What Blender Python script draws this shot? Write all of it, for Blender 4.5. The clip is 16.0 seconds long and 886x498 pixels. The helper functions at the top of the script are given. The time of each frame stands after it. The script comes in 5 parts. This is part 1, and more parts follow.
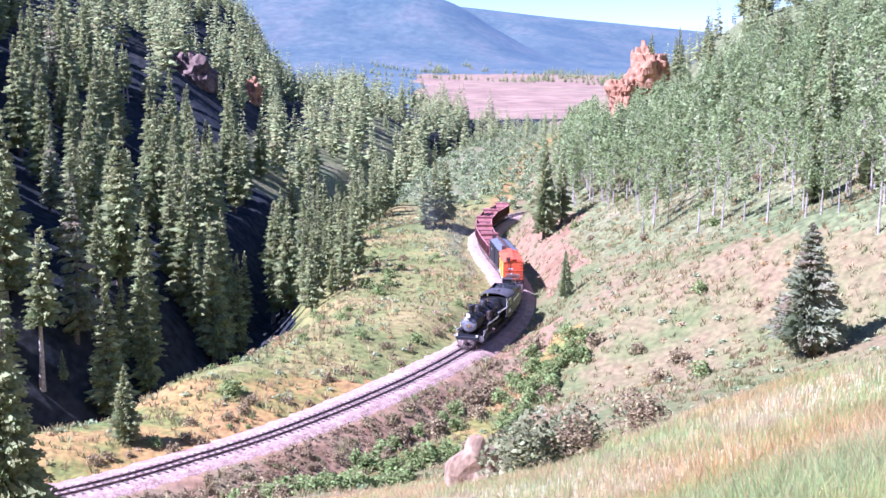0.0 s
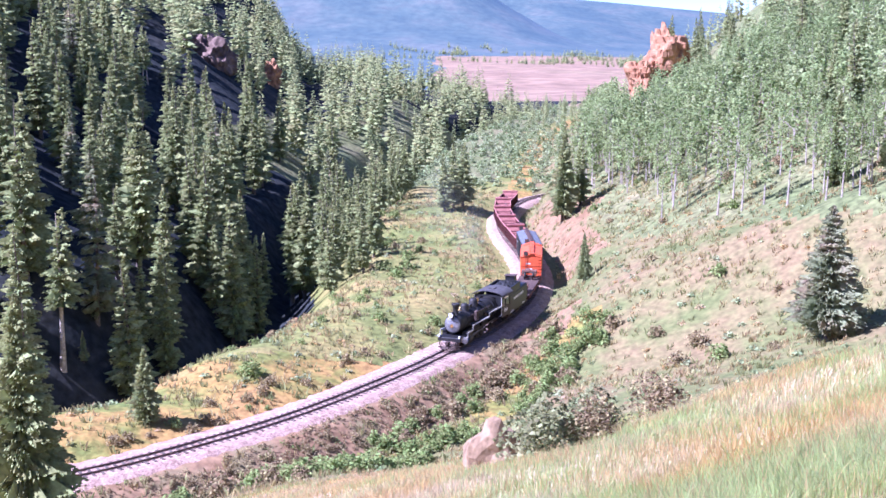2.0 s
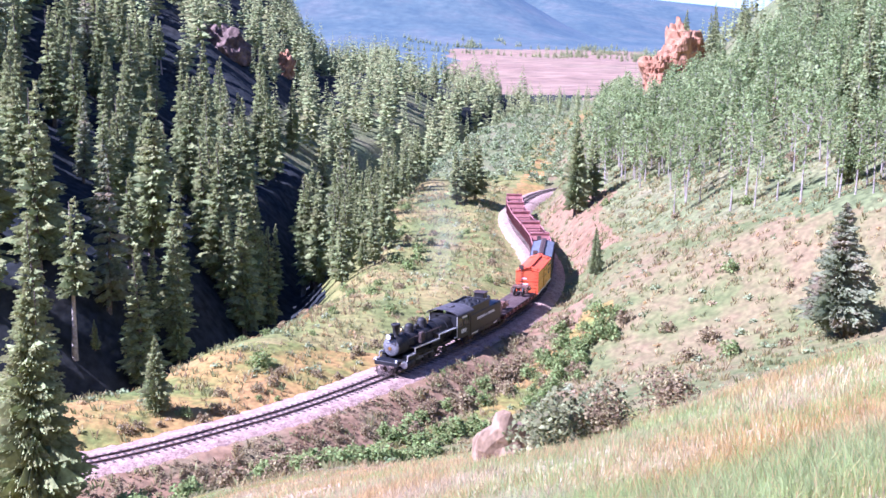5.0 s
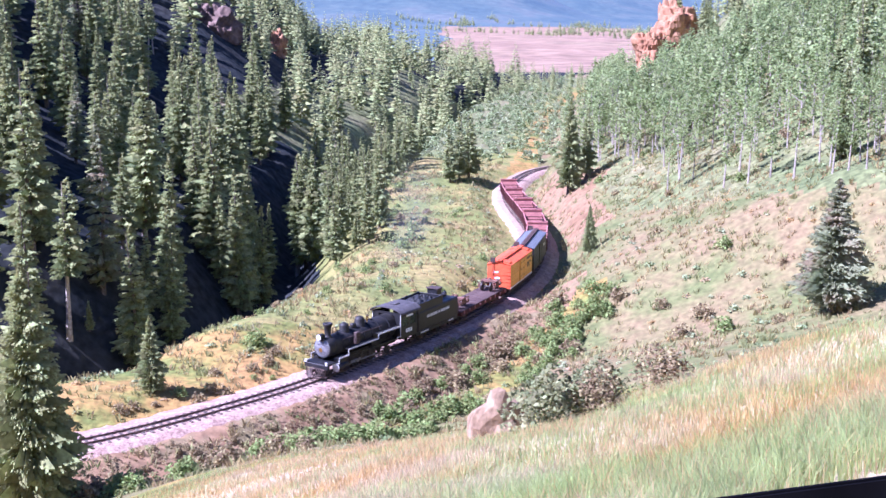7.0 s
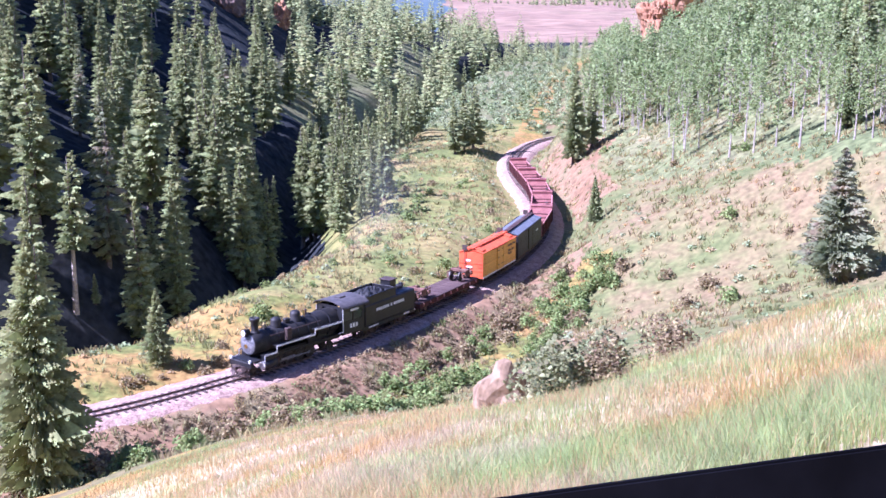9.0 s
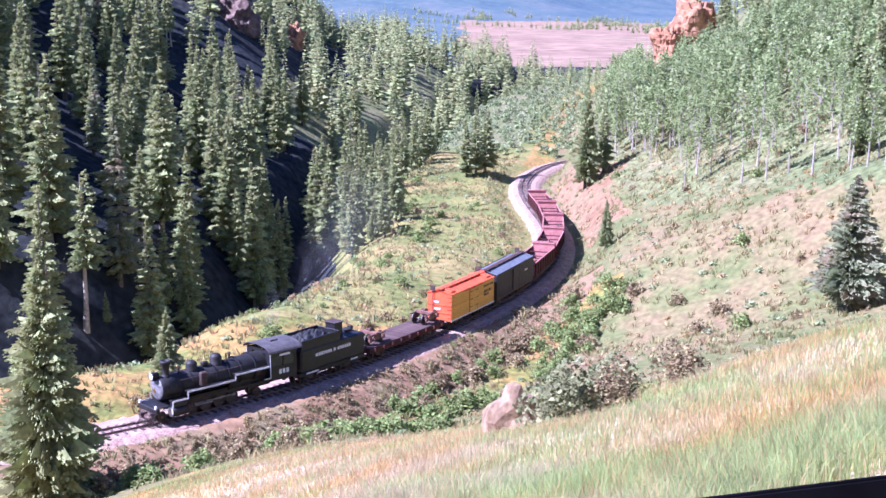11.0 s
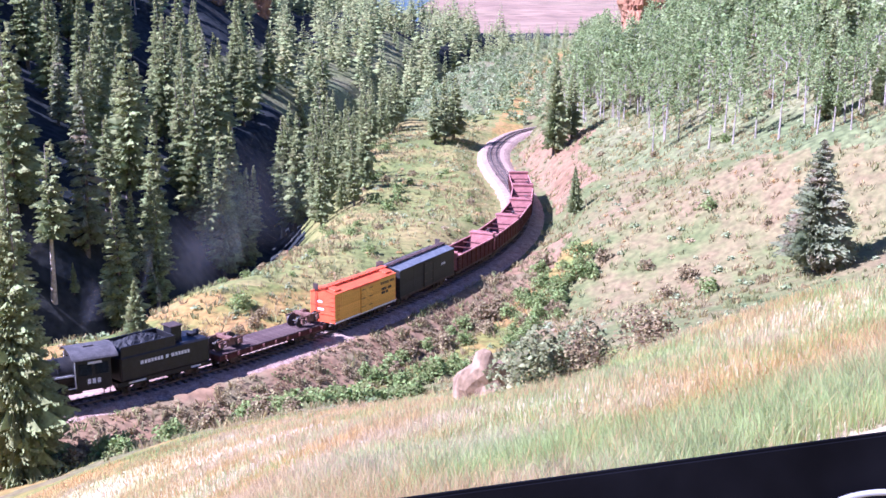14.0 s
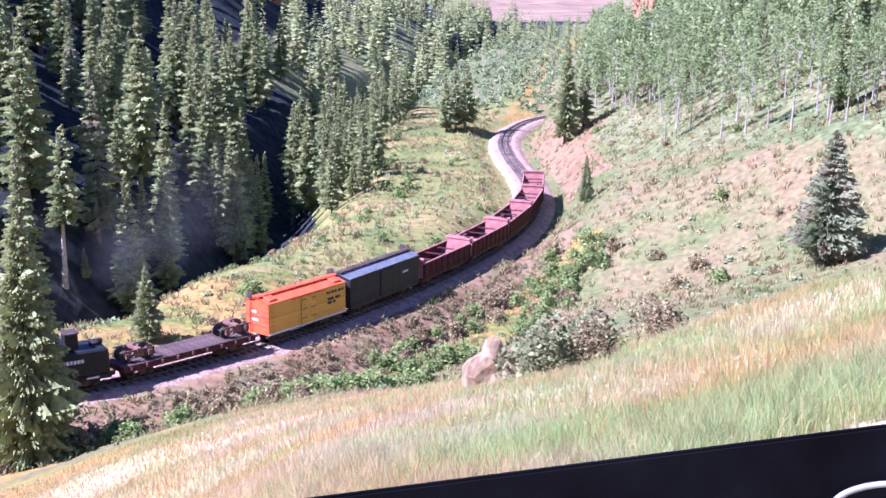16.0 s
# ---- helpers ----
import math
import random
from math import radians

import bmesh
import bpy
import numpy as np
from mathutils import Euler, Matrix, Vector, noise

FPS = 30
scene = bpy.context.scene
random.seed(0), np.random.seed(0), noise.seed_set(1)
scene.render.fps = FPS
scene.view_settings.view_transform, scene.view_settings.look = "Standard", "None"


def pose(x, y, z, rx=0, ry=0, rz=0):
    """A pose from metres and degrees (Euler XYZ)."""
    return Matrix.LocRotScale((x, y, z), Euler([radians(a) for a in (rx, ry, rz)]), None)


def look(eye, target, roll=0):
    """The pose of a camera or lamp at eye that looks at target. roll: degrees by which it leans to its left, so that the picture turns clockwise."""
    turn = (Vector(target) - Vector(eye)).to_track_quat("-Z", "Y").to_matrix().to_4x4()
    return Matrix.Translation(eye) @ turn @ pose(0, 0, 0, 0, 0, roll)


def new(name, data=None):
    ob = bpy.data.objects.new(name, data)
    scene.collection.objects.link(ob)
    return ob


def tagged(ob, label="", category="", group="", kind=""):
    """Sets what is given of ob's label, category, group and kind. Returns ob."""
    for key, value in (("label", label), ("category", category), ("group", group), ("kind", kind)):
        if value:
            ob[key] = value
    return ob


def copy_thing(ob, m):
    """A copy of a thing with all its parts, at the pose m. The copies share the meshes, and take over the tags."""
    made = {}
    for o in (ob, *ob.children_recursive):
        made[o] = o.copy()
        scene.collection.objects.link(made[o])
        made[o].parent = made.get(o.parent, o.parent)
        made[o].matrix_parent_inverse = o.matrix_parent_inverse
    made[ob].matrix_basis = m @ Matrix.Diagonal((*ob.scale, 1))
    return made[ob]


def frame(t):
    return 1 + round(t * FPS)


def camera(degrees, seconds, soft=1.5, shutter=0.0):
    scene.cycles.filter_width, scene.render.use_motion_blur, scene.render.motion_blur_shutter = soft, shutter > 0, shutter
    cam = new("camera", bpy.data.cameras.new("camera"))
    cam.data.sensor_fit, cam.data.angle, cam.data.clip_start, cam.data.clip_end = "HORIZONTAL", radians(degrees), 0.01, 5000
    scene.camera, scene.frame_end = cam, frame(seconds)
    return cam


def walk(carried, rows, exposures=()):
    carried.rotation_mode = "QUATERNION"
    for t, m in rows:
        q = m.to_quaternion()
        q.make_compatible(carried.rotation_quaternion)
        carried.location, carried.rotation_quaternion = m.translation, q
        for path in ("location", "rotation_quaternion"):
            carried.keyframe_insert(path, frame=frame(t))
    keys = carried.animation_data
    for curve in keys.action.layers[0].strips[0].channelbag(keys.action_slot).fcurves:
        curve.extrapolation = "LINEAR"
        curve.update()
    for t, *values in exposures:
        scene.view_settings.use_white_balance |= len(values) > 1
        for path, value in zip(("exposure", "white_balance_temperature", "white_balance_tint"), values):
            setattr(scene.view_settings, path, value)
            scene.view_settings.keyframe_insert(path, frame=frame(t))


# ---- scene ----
# The camera stands on the hillside above the line and only turns: seconds, yaw, pitch, roll.
EYE = 28.0
cam = camera(40.0, 16.0, soft=1.6)
TURNS = [
    (0, 0.000, -9.000, 0.000),
    (0.5, 0.156, -8.945, -0.058),
    (1, 0.175, -9.301, -0.057),
    (1.5, 0.928, -9.130, 0.244),
    (2, 0.879, -9.827, 0.035),
    (2.5, 1.248, -9.526, -0.221),
    (3, 0.556, -10.339, -0.255),
    (3.5, 1.263, -9.831, -0.395),
    (4, 1.823, -9.557, -0.626),
    (6.5, 0.994, -11.291, -0.326),
    (7, 1.182, -11.178, -0.220),
    (7.5, 0.934, -11.346, -0.332),
    (8, 0.681, -12.126, -0.154),
    (8.5, 0.885, -12.062, 0.060),
    (9, 1.352, -12.518, 0.148),
    (11.5, 2.007, -11.336, -0.426),
    (12, 1.506, -11.646, -0.585),
    (12.5, 0.441, -12.418, -0.776),
    (13, 0.207, -12.614, -1.099),
    (13.5, 0.789, -12.993, -0.345),
    (14, 0.477, -12.976, -0.207),
    (14.5, 0.414, -13.338, -0.237),
    (15, 0.398, -14.001, -0.538),
    (15.5, 1.073, -13.908, -0.550),
    (16, 1.053, -13.554, -0.533),
]
walk(cam, [(t, pose(0, 0, EYE, 90 + pitch, roll, yaw)) for t, yaw, pitch, roll in TURNS],
     exposures=((0.0, 1.66, 4640, 43), (16.0, 1.66, 4640, 43)))

# ---- daylight ----
SUN_UP, SUN_FROM = 47.0, (-1.0, -0.37)
world = bpy.data.worlds.new("sky")
scene.world = world
world.use_nodes = True
wn = world.node_tree.nodes
sky = wn.new("ShaderNodeTexSky")
sky.sky_type, sky.sun_disc = "NISHITA", False
sky.sun_elevation = radians(SUN_UP)
sky.sun_rotation = math.atan2(SUN_FROM[0], SUN_FROM[1])
sky.air_density, sky.dust_density, sky.altitude = 1.0, 0.0, 3500
sky.ozone_density = 3.0
wn["Background"].inputs["Strength"].default_value = 0.066
world.node_tree.links.new(sky.outputs[0], wn["Background"].inputs["Color"])
sun_data = bpy.data.lights.new("sun", "SUN")
sun_data.energy, sun_data.angle, sun_data.color = 5.0, radians(0.5), (1.0, 0.895, 0.76)
sun = new("sun", sun_data)
flat_len = math.hypot(*SUN_FROM)
sun_dir = Vector((SUN_FROM[0] / flat_len, SUN_FROM[1] / flat_len, math.tan(radians(SUN_UP))))
sun.matrix_basis = look(sun_dir * 100, (0, 0, 0))

# ---- materials ----
def material(name, colours, scale=1.0, rough=0.8, metal=0.0, bump=0.3, fine=12.0, spread=0.0, detail=6.0, stretch=(1, 1, 1), stops=None, grit=(0.65, 1.3)):
    """Noise-mixed colours (broad), a fine grain over them, and a bump; spread: change from piece to piece."""
    m = bpy.data.materials.new(name)
    m.use_nodes = True
    n, l = m.node_tree.nodes, m.node_tree.links
    b = n["Principled BSDF"]
    co = n.new("ShaderNodeTexCoord")
    mp = n.new("ShaderNodeMapping")
    mp.inputs["Scale"].default_value = stretch
    l.new(co.outputs["Object"], mp.inputs[0])
    t = n.new("ShaderNodeTexNoise")
    t.inputs["Scale"].default_value, t.inputs["Detail"].default_value = scale, detail
    t.inputs["Roughness"].default_value = 0.65
    l.new(mp.outputs[0], t.inputs["Vector"])
    r = n.new("ShaderNodeValToRGB")
    e = r.color_ramp.elements
    k = len(colours)
    stops = stops or [0.36 + 0.28 * i / max(1, k - 1) for i in range(k)]
    while len(e) < k:
        e.new(0.5)
    for i, c in enumerate(colours):
        e[i].position, e[i].color = stops[i], (*c, 1)
    l.new(t.outputs["Fac"], r.inputs[0])
    t2 = n.new("ShaderNodeTexNoise")
    t2.inputs["Scale"].default_value, t2.inputs["Detail"].default_value = fine, 4
    l.new(mp.outputs[0], t2.inputs["Vector"])
    v = n.new("ShaderNodeMapRange")
    v.inputs[1].default_value, v.inputs[2].default_value = 0.3, 0.7
    v.inputs[3].default_value, v.inputs[4].default_value = grit
    l.new(t2.outputs["Fac"], v.inputs[0])
    hs = n.new("ShaderNodeHueSaturation")
    l.new(r.outputs[0], hs.inputs["Color"])
    if spread:
        oi = n.new("ShaderNodeObjectInfo")
        ge = n.new("ShaderNodeNewGeometry")
        ad = n.new("ShaderNodeMath"); ad.operation = "ADD"
        fr = n.new("ShaderNodeMath"); fr.operation = "FRACT"
        l.new(oi.outputs["Random"], ad.inputs[0]); l.new(ge.outputs["Random Per Island"], ad.inputs[1])
        l.new(ad.outputs[0], fr.inputs[0])
        sp = n.new("ShaderNodeMapRange")
        sp.inputs[3].default_value, sp.inputs[4].default_value = 1 - spread, 1 + spread
        l.new(fr.outputs[0], sp.inputs[0])
        mu = n.new("ShaderNodeMath"); mu.operation = "MULTIPLY"
        l.new(sp.outputs[0], mu.inputs[0]); l.new(v.outputs[0], mu.inputs[1])
        l.new(mu.outputs[0], hs.inputs["Value"])
        hu = n.new("ShaderNodeMapRange")
        hu.inputs[3].default_value, hu.inputs[4].default_value = 0.5 - 0.06 * spread, 0.5 + 0.06 * spread
        l.new(fr.outputs[0], hu.inputs[0]); l.new(hu.outputs[0], hs.inputs["Hue"])
    else:
        l.new(v.outputs[0], hs.inputs["Value"])
    l.new(hs.outputs[0], b.inputs["Base Color"])
    b.inputs["Roughness"].default_value, b.inputs["Metallic"].default_value = rough, metal
    if rough >= 0.8:
        b.inputs["Specular IOR Level"].default_value = 0.2
    if bump:
        bp = n.new("ShaderNodeBump")
        bp.inputs["Strength"].default_value, bp.inputs["Distance"].default_value = bump, 0.3 / fine
        l.new(t2.outputs["Fac"], bp.inputs["Height"])
        l.new(bp.outputs[0], b.inputs["Normal"])
    return m


def leafy(name, colours, scale, spread=0.4, rough=0.85, through_light=0.25):
    """Foliage: as material(), with some light passing through the leaves."""
    m = material(name, colours, scale, rough, bump=0, fine=3.0, spread=spread)
    n, l = m.node_tree.nodes, m.node_tree.links
    b = n["Principled BSDF"]
    b.inputs["Specular IOR Level"].default_value = 0.08
    tr = n.new("ShaderNodeBsdfTranslucent")
    l.new(b.inputs["Base Color"].links[0].from_socket, tr.inputs["Color"])
    mix = n.new("ShaderNodeMixShader")
    mix.inputs[0].default_value = through_light
    l.new(b.outputs[0], mix.inputs[1]); l.new(tr.outputs[0], mix.inputs[2])
    l.new(mix.outputs[0], n["Material Output"].inputs["Surface"])
    return m


MEADOW = material("meadow_grass", [(0.12, 0.15, 0.035), (0.2, 0.19, 0.046), (0.3, 0.195, 0.056), (0.34, 0.205, 0.067)], 0.09, 0.9, bump=0.8, fine=1.8, stops=[0.36, 0.44, 0.51, 0.61], grit=(0.65, 1.3))
MEADOW_GREEN = material("green_meadow_grass", [(0.13, 0.15, 0.04), (0.18, 0.19, 0.052), (0.235, 0.21, 0.066), (0.29, 0.225, 0.08)], 0.1, 0.9, bump=0.8, fine=1.8, stops=[0.36, 0.45, 0.54, 0.64], grit=(0.65, 1.3))
HILL = material("dry_hillside", [(0.11, 0.13, 0.042), (0.15, 0.155, 0.055), (0.19, 0.16, 0.068), (0.205, 0.15, 0.072)], 0.12, 0.9, bump=0.6, fine=1.8, stops=[0.35, 0.44, 0.53, 0.63], grit=(0.7, 1.25))
# Needle litter kept dark and bluish: the shade under the spruces is in the colour.
SHADED_FLOOR = material("shaded_forest_floor", [(0.03, 0.036, 0.038), (0.038, 0.042, 0.042), (0.048, 0.048, 0.044)], 0.1, 0.95, bump=0.3, fine=0.8)
SHADED_FLOOR.node_tree.nodes["Principled BSDF"].inputs["Specular IOR Level"].default_value = 0.0
BRUSH = material("green_brush", [(0.125, 0.15, 0.055), (0.165, 0.175, 0.07), (0.205, 0.185, 0.09)], 0.07, 0.9, bump=0.8, fine=1.3, grit=(0.5, 1.4))
PLAIN = material("far_meadow", [(0.22, 0.145, 0.09), (0.275, 0.185, 0.115), (0.24, 0.175, 0.1)], 0.004, 0.95, bump=0, fine=0.05)
BANK = material("red_earth_bank", [(0.2, 0.12, 0.06), (0.25, 0.16, 0.085), (0.19, 0.155, 0.075)], 0.3, 0.95, bump=0.6, fine=1.6, grit=(0.7, 1.25))
HAZED_WOODS = material("hazed_woods", [(0.04, 0.06, 0.045), (0.06, 0.08, 0.055), (0.09, 0.095, 0.065)], 0.006, 0.95, bump=0.3, fine=0.05, grit=(0.8, 1.2))
# Faint blue emission stands in for haze over the distance.
HAZED_WOODS.node_tree.nodes["Principled BSDF"].inputs["Emission Color"].default_value = (0.24, 0.38, 0.58, 1)
HAZED_WOODS.node_tree.nodes["Principled BSDF"].inputs["Emission Strength"].default_value = 0.12
BALLAST = material("pink_ballast", [(0.27, 0.175, 0.13), (0.36, 0.245, 0.185), (0.43, 0.31, 0.24)], 1.5, 0.95, bump=1.0, fine=7.0, grit=(0.55, 1.4))
SLEEPER = material("sleeper_wood", [(0.08, 0.06, 0.05), (0.15, 0.12, 0.1)], 3, 0.9, bump=0.5, fine=20, spread=0.3)
RAIL = material("rail_steel", [(0.12, 0.09, 0.075), (0.2, 0.15, 0.12)], 4, 0.5, 0.6, bump=0.1)
ROCK = material("cliff_rock", [(0.27, 0.13, 0.065), (0.37, 0.2, 0.105), (0.33, 0.2, 0.12)], 0.12, 0.95, bump=1.0, fine=0.6)
# Greyer, darker copy of the cliff rock, its shade put into the colour.
SHADED_CRAG = material("shaded_crag", [(0.1, 0.07, 0.055), (0.17, 0.12, 0.095), (0.22, 0.155, 0.12)], 0.15, 0.95, bump=1.0, fine=0.7)
BOULDER = material("boulder_stone", [(0.2, 0.135, 0.075), (0.31, 0.22, 0.135)], 1.2, 0.95, bump=0.6, fine=5)
BARK = material("spruce_bark", [(0.12, 0.1, 0.085), (0.22, 0.18, 0.15)], 2, 0.95, bump=0.6, fine=8)
ASPEN_BARK = material("aspen_bark", [(0.3, 0.26, 0.21), (0.46, 0.4, 0.33)], 1.5, 0.85, bump=0.3, fine=6)
NEEDLE = leafy("spruce_needles", [(0.24, 0.275, 0.12), (0.33, 0.355, 0.15), (0.41, 0.41, 0.18)], 0.25, 0.35, through_light=0.38)
NEEDLE_DRY = leafy("spruce_needles_dry", [(0.25, 0.285, 0.15), (0.33, 0.35, 0.195), (0.42, 0.33, 0.21)], 0.35, 0.25, through_light=0.46)
ASPEN_LEAF = leafy("aspen_leaves", [(0.27, 0.34, 0.13), (0.33, 0.39, 0.16), (0.4, 0.43, 0.21)], 0.12, 0.22, through_light=0.46)
SCRUB_LEAF = leafy("scrub_leaves", [(0.25, 0.31, 0.13), (0.34, 0.39, 0.19), (0.42, 0.44, 0.25)], 0.12, 0.3, through_light=0.4)
BUSH_LEAF = leafy("bush_leaves", [(0.21, 0.27, 0.085), (0.3, 0.36, 0.12), (0.38, 0.41, 0.17)], 0.8, 0.4, through_light=0.45)
BUSH_GREY = leafy("grey_green_leaves", [(0.17, 0.19, 0.085), (0.25, 0.26, 0.12), (0.34, 0.32, 0.17)], 0.8, 0.4, through_light=0.4)
BUSH_DRY = leafy("dry_bush_leaves", [(0.27, 0.215, 0.11), (0.37, 0.29, 0.155), (0.37, 0.32, 0.165)], 0.8, 0.4, through_light=0.45)
GRASS_TAN = leafy("dry_grass_blades", [(0.54, 0.37, 0.14), (0.58, 0.43, 0.2), (0.6, 0.48, 0.31)], 0.25, 0.12, through_light=0.6)
GRASS_GREEN = leafy("green_grass_blades", [(0.35, 0.45, 0.14), (0.42, 0.49, 0.19), (0.49, 0.5, 0.25)], 0.25, 0.12, through_light=0.6)
BLACK = material("black_enamel", [(0.008, 0.008, 0.009), (0.016, 0.016, 0.018)], 1.5, 0.5, bump=0.1)
SOOT = material("sooty_iron", [(0.012, 0.012, 0.013), (0.03, 0.027, 0.024)], 2.5, 0.62, 0.1, bump=0.2)
GREY_FRONT = material("graphite_smokebox", [(0.16, 0.16, 0.17), (0.3, 0.3, 0.31)], 3, 0.5, 0.4, bump=0.2)
ROOF_RED = material("weathered_cab_roof", [(0.05, 0.046, 0.045), (0.1, 0.09, 0.088)], 2, 0.7, bump=0.2)
WHITE = material("white_paint", [(0.7, 0.7, 0.69), (0.8, 0.8, 0.79)], 3, 0.5, bump=0.05)
ORANGE = material("orange_red_paint", [(0.62, 0.09, 0.025), (0.72, 0.13, 0.035)], 1.2, 0.6, bump=0.1)
YELLOW = material("yellow_orange_paint", [(0.72, 0.36, 0.04), (0.8, 0.44, 0.06)], 1.2, 0.6, bump=0.1)
CAR_BLACK = material("car_black_paint", [(0.012, 0.0125, 0.015), (0.022, 0.022, 0.026)], 1.2, 0.6, bump=0.1)
ROOF_GREY = material("grey_tarred_roof", [(0.1, 0.11, 0.125), (0.16, 0.17, 0.19)], 1.5, 0.7, bump=0.2)
# Oxide red in three tones, with shade and sunlight put into the paint.
MAROON = material("shaded_oxide_red", [(0.06, 0.02, 0.018), (0.105, 0.038, 0.034)], 1.6, 0.8, bump=0.2)
OXIDE = material("mid_oxide_red", [(0.19, 0.075, 0.065), (0.28, 0.12, 0.1)], 1.6, 0.8, bump=0.2)
PINK = material("lit_oxide_pink", [(0.36, 0.14, 0.12), (0.46, 0.21, 0.185)], 1.6, 0.75, bump=0.2)
DECK = material("weathered_deck_boards", [(0.075, 0.048, 0.042), (0.13, 0.088, 0.075)], 1.2, 0.9, bump=0.4, fine=8, spread=0.25)
RUST = material("rust_brown_iron", [(0.15, 0.075, 0.055), (0.26, 0.15, 0.11)], 2.5, 0.8, 0.1, bump=0.3)
IRON = material("rusty_iron", [(0.06, 0.045, 0.04), (0.12, 0.08, 0.065)], 2, 0.7, 0.4, bump=0.2)
COAL = material("coal", [(0.008, 0.008, 0.008), (0.022, 0.022, 0.022)], 3, 0.7, bump=1.0, fine=8)
GLASS_DARK = material("cab_glass", [(0.02, 0.025, 0.03), (0.03, 0.035, 0.04)], 2, 0.08, bump=0)
EDGE_BLACK = material("black_plastic", [(0.003, 0.003, 0.004), (0.005, 0.005, 0.0065)], 5, 0.9, bump=0.05)
EDGE_BLACK.node_tree.nodes["Principled BSDF"].inputs["Specular IOR Level"].default_value = 0.05
CABLE = material("pale_cable_sheath", [(0.28, 0.28, 0.28), (0.34, 0.34, 0.34)], 5, 0.5, bump=0)
BRASS = material("brass", [(0.6, 0.4, 0.15), (0.7, 0.5, 0.2)], 3, 0.3, 1.0, bump=0)
SPUR = material("spur_grass", [(0.3, 0.32, 0.13), (0.38, 0.34, 0.17), (0.44, 0.35, 0.21), (0.47, 0.37, 0.25)], 0.16, 0.9, bump=0.6, fine=5.0, stops=[0.36, 0.45, 0.54, 0.66])
WHEEL = material("wheel_steel", [(0.05, 0.045, 0.04), (0.1, 0.09, 0.08)], 3, 0.55, 0.6, bump=0.1)
LAMP_GLASS = material("lamp_lens", [(0.6, 0.6, 0.58), (0.75, 0.75, 0.72)], 3, 0.2, bump=0)


def smoke_material():
    """Thin smoke: mostly clear, fading out from the puff's middle, broken by noise."""
    m = bpy.data.materials.new("thin_smoke")
    m.use_nodes = True
    n, l = m.node_tree.nodes, m.node_tree.links
    co = n.new("ShaderNodeTexCoord")
    gr = n.new("ShaderNodeTexGradient")
    gr.gradient_type = "SPHERICAL"
    l.new(co.outputs["Object"], gr.inputs[0])
    no = n.new("ShaderNodeTexNoise")
    no.inputs["Scale"].default_value, no.inputs["Detail"].default_value = 1.7, 4
    l.new(co.outputs["Object"], no.inputs["Vector"])
    mu = n.new("ShaderNodeMath"); mu.operation = "MULTIPLY"
    l.new(gr.outputs["Fac"], mu.inputs[0]); l.new(no.outputs["Fac"], mu.inputs[1])
    k = n.new("ShaderNodeMath"); k.operation = "MULTIPLY"
    k.inputs[1].default_value = 0.06
    l.new(mu.outputs[0], k.inputs[0])
    tr = n.new("ShaderNodeBsdfTransparent")
    di = n.new("ShaderNodeBsdfDiffuse")
    di.inputs["Color"].default_value = (0.62, 0.63, 0.66, 1)
    both, glow = n.new("ShaderNodeMixShader"), n.new("ShaderNodeBsdfTranslucent")
    glow.inputs["Color"].default_value = (0.62, 0.63, 0.66, 1)
    l.new(di.outputs[0], both.inputs[1]); l.new(glow.outputs[0], both.inputs[2])
    mx = n.new("ShaderNodeMixShader")
    l.new(k.outputs[0], mx.inputs[0]); l.new(tr.outputs[0], mx.inputs[1]); l.new(both.outputs[0], mx.inputs[2])
    l.new(mx.outputs[0], n["Material Output"].inputs["Surface"])
    return m


SMOKE = smoke_material()
TUFT_OLIVE = leafy("olive_tuft_blades", [(0.27, 0.29, 0.11), (0.34, 0.34, 0.14), (0.4, 0.37, 0.18)], 0.2, 0.25, through_light=0.4)
TUFT_TAN = leafy("tan_tuft_blades", [(0.36, 0.29, 0.13), (0.43, 0.34, 0.16), (0.47, 0.37, 0.19)], 0.2, 0.35, through_light=0.4)

# ---- small building helpers ----
def mesh_object(name, bm, mats, parent=None, smooth=False):
    me = bpy.data.meshes.new(name)
    bm.to_mesh(me)
    bm.free()
    for m in mats if isinstance(mats, (list, tuple)) else [mats]:
        me.materials.append(m)
    if smooth:
        me.polygons.foreach_set("use_smooth", [True] * len(me.polygons))
    ob = new(name, me)
    ob.parent = parent
    return ob


def part(name, bm, mat, parent, label="", smooth=False):
    ob = mesh_object(name, bm, mat, parent, smooth)
    return tagged(ob, label) if label else ob


def data_object(name, verts, faces, mats, parent=None, index=None, smooth=False):
    me = bpy.data.meshes.new(name)
    me.from_pydata([tuple(v) for v in verts], [], [tuple(f) for f in faces])
    for m in mats if isinstance(mats, (list, tuple)) else [mats]:
        me.materials.append(m)
    if index is not None:
        me.polygons.foreach_set("material_index", np.asarray(index, dtype=np.int32))
    if smooth:
        me.polygons.foreach_set("use_smooth", [True] * len(me.polygons))
    ob = new(name, me)
    ob.parent = parent
    return ob


def group_of(name, label, category, group="", at=None):
    e = new(name)
    e.empty_display_size = 0.3
    if at is not None:
        e.matrix_basis = at
    return tagged(e, label, category, group)


# ---- the line of the track ----
LINE = [(38, 235), (24, 228), (16, 221), (12, 215), (9.7, 208.8), (7.9, 201.5), (6.7, 193.5), (6.3, 186), (6.5, 177.5), (7.1, 169), (8, 160),
        (8.5, 151), (8.3, 142), (7.3, 133), (5.2, 124), (1.9, 114.6), (-4, 102.3), (-11.9, 89.6), (-18.7, 81.6), (-24.6, 76.1), (-31.5, 71.8), (-40, 66.5), (-52, 61)]


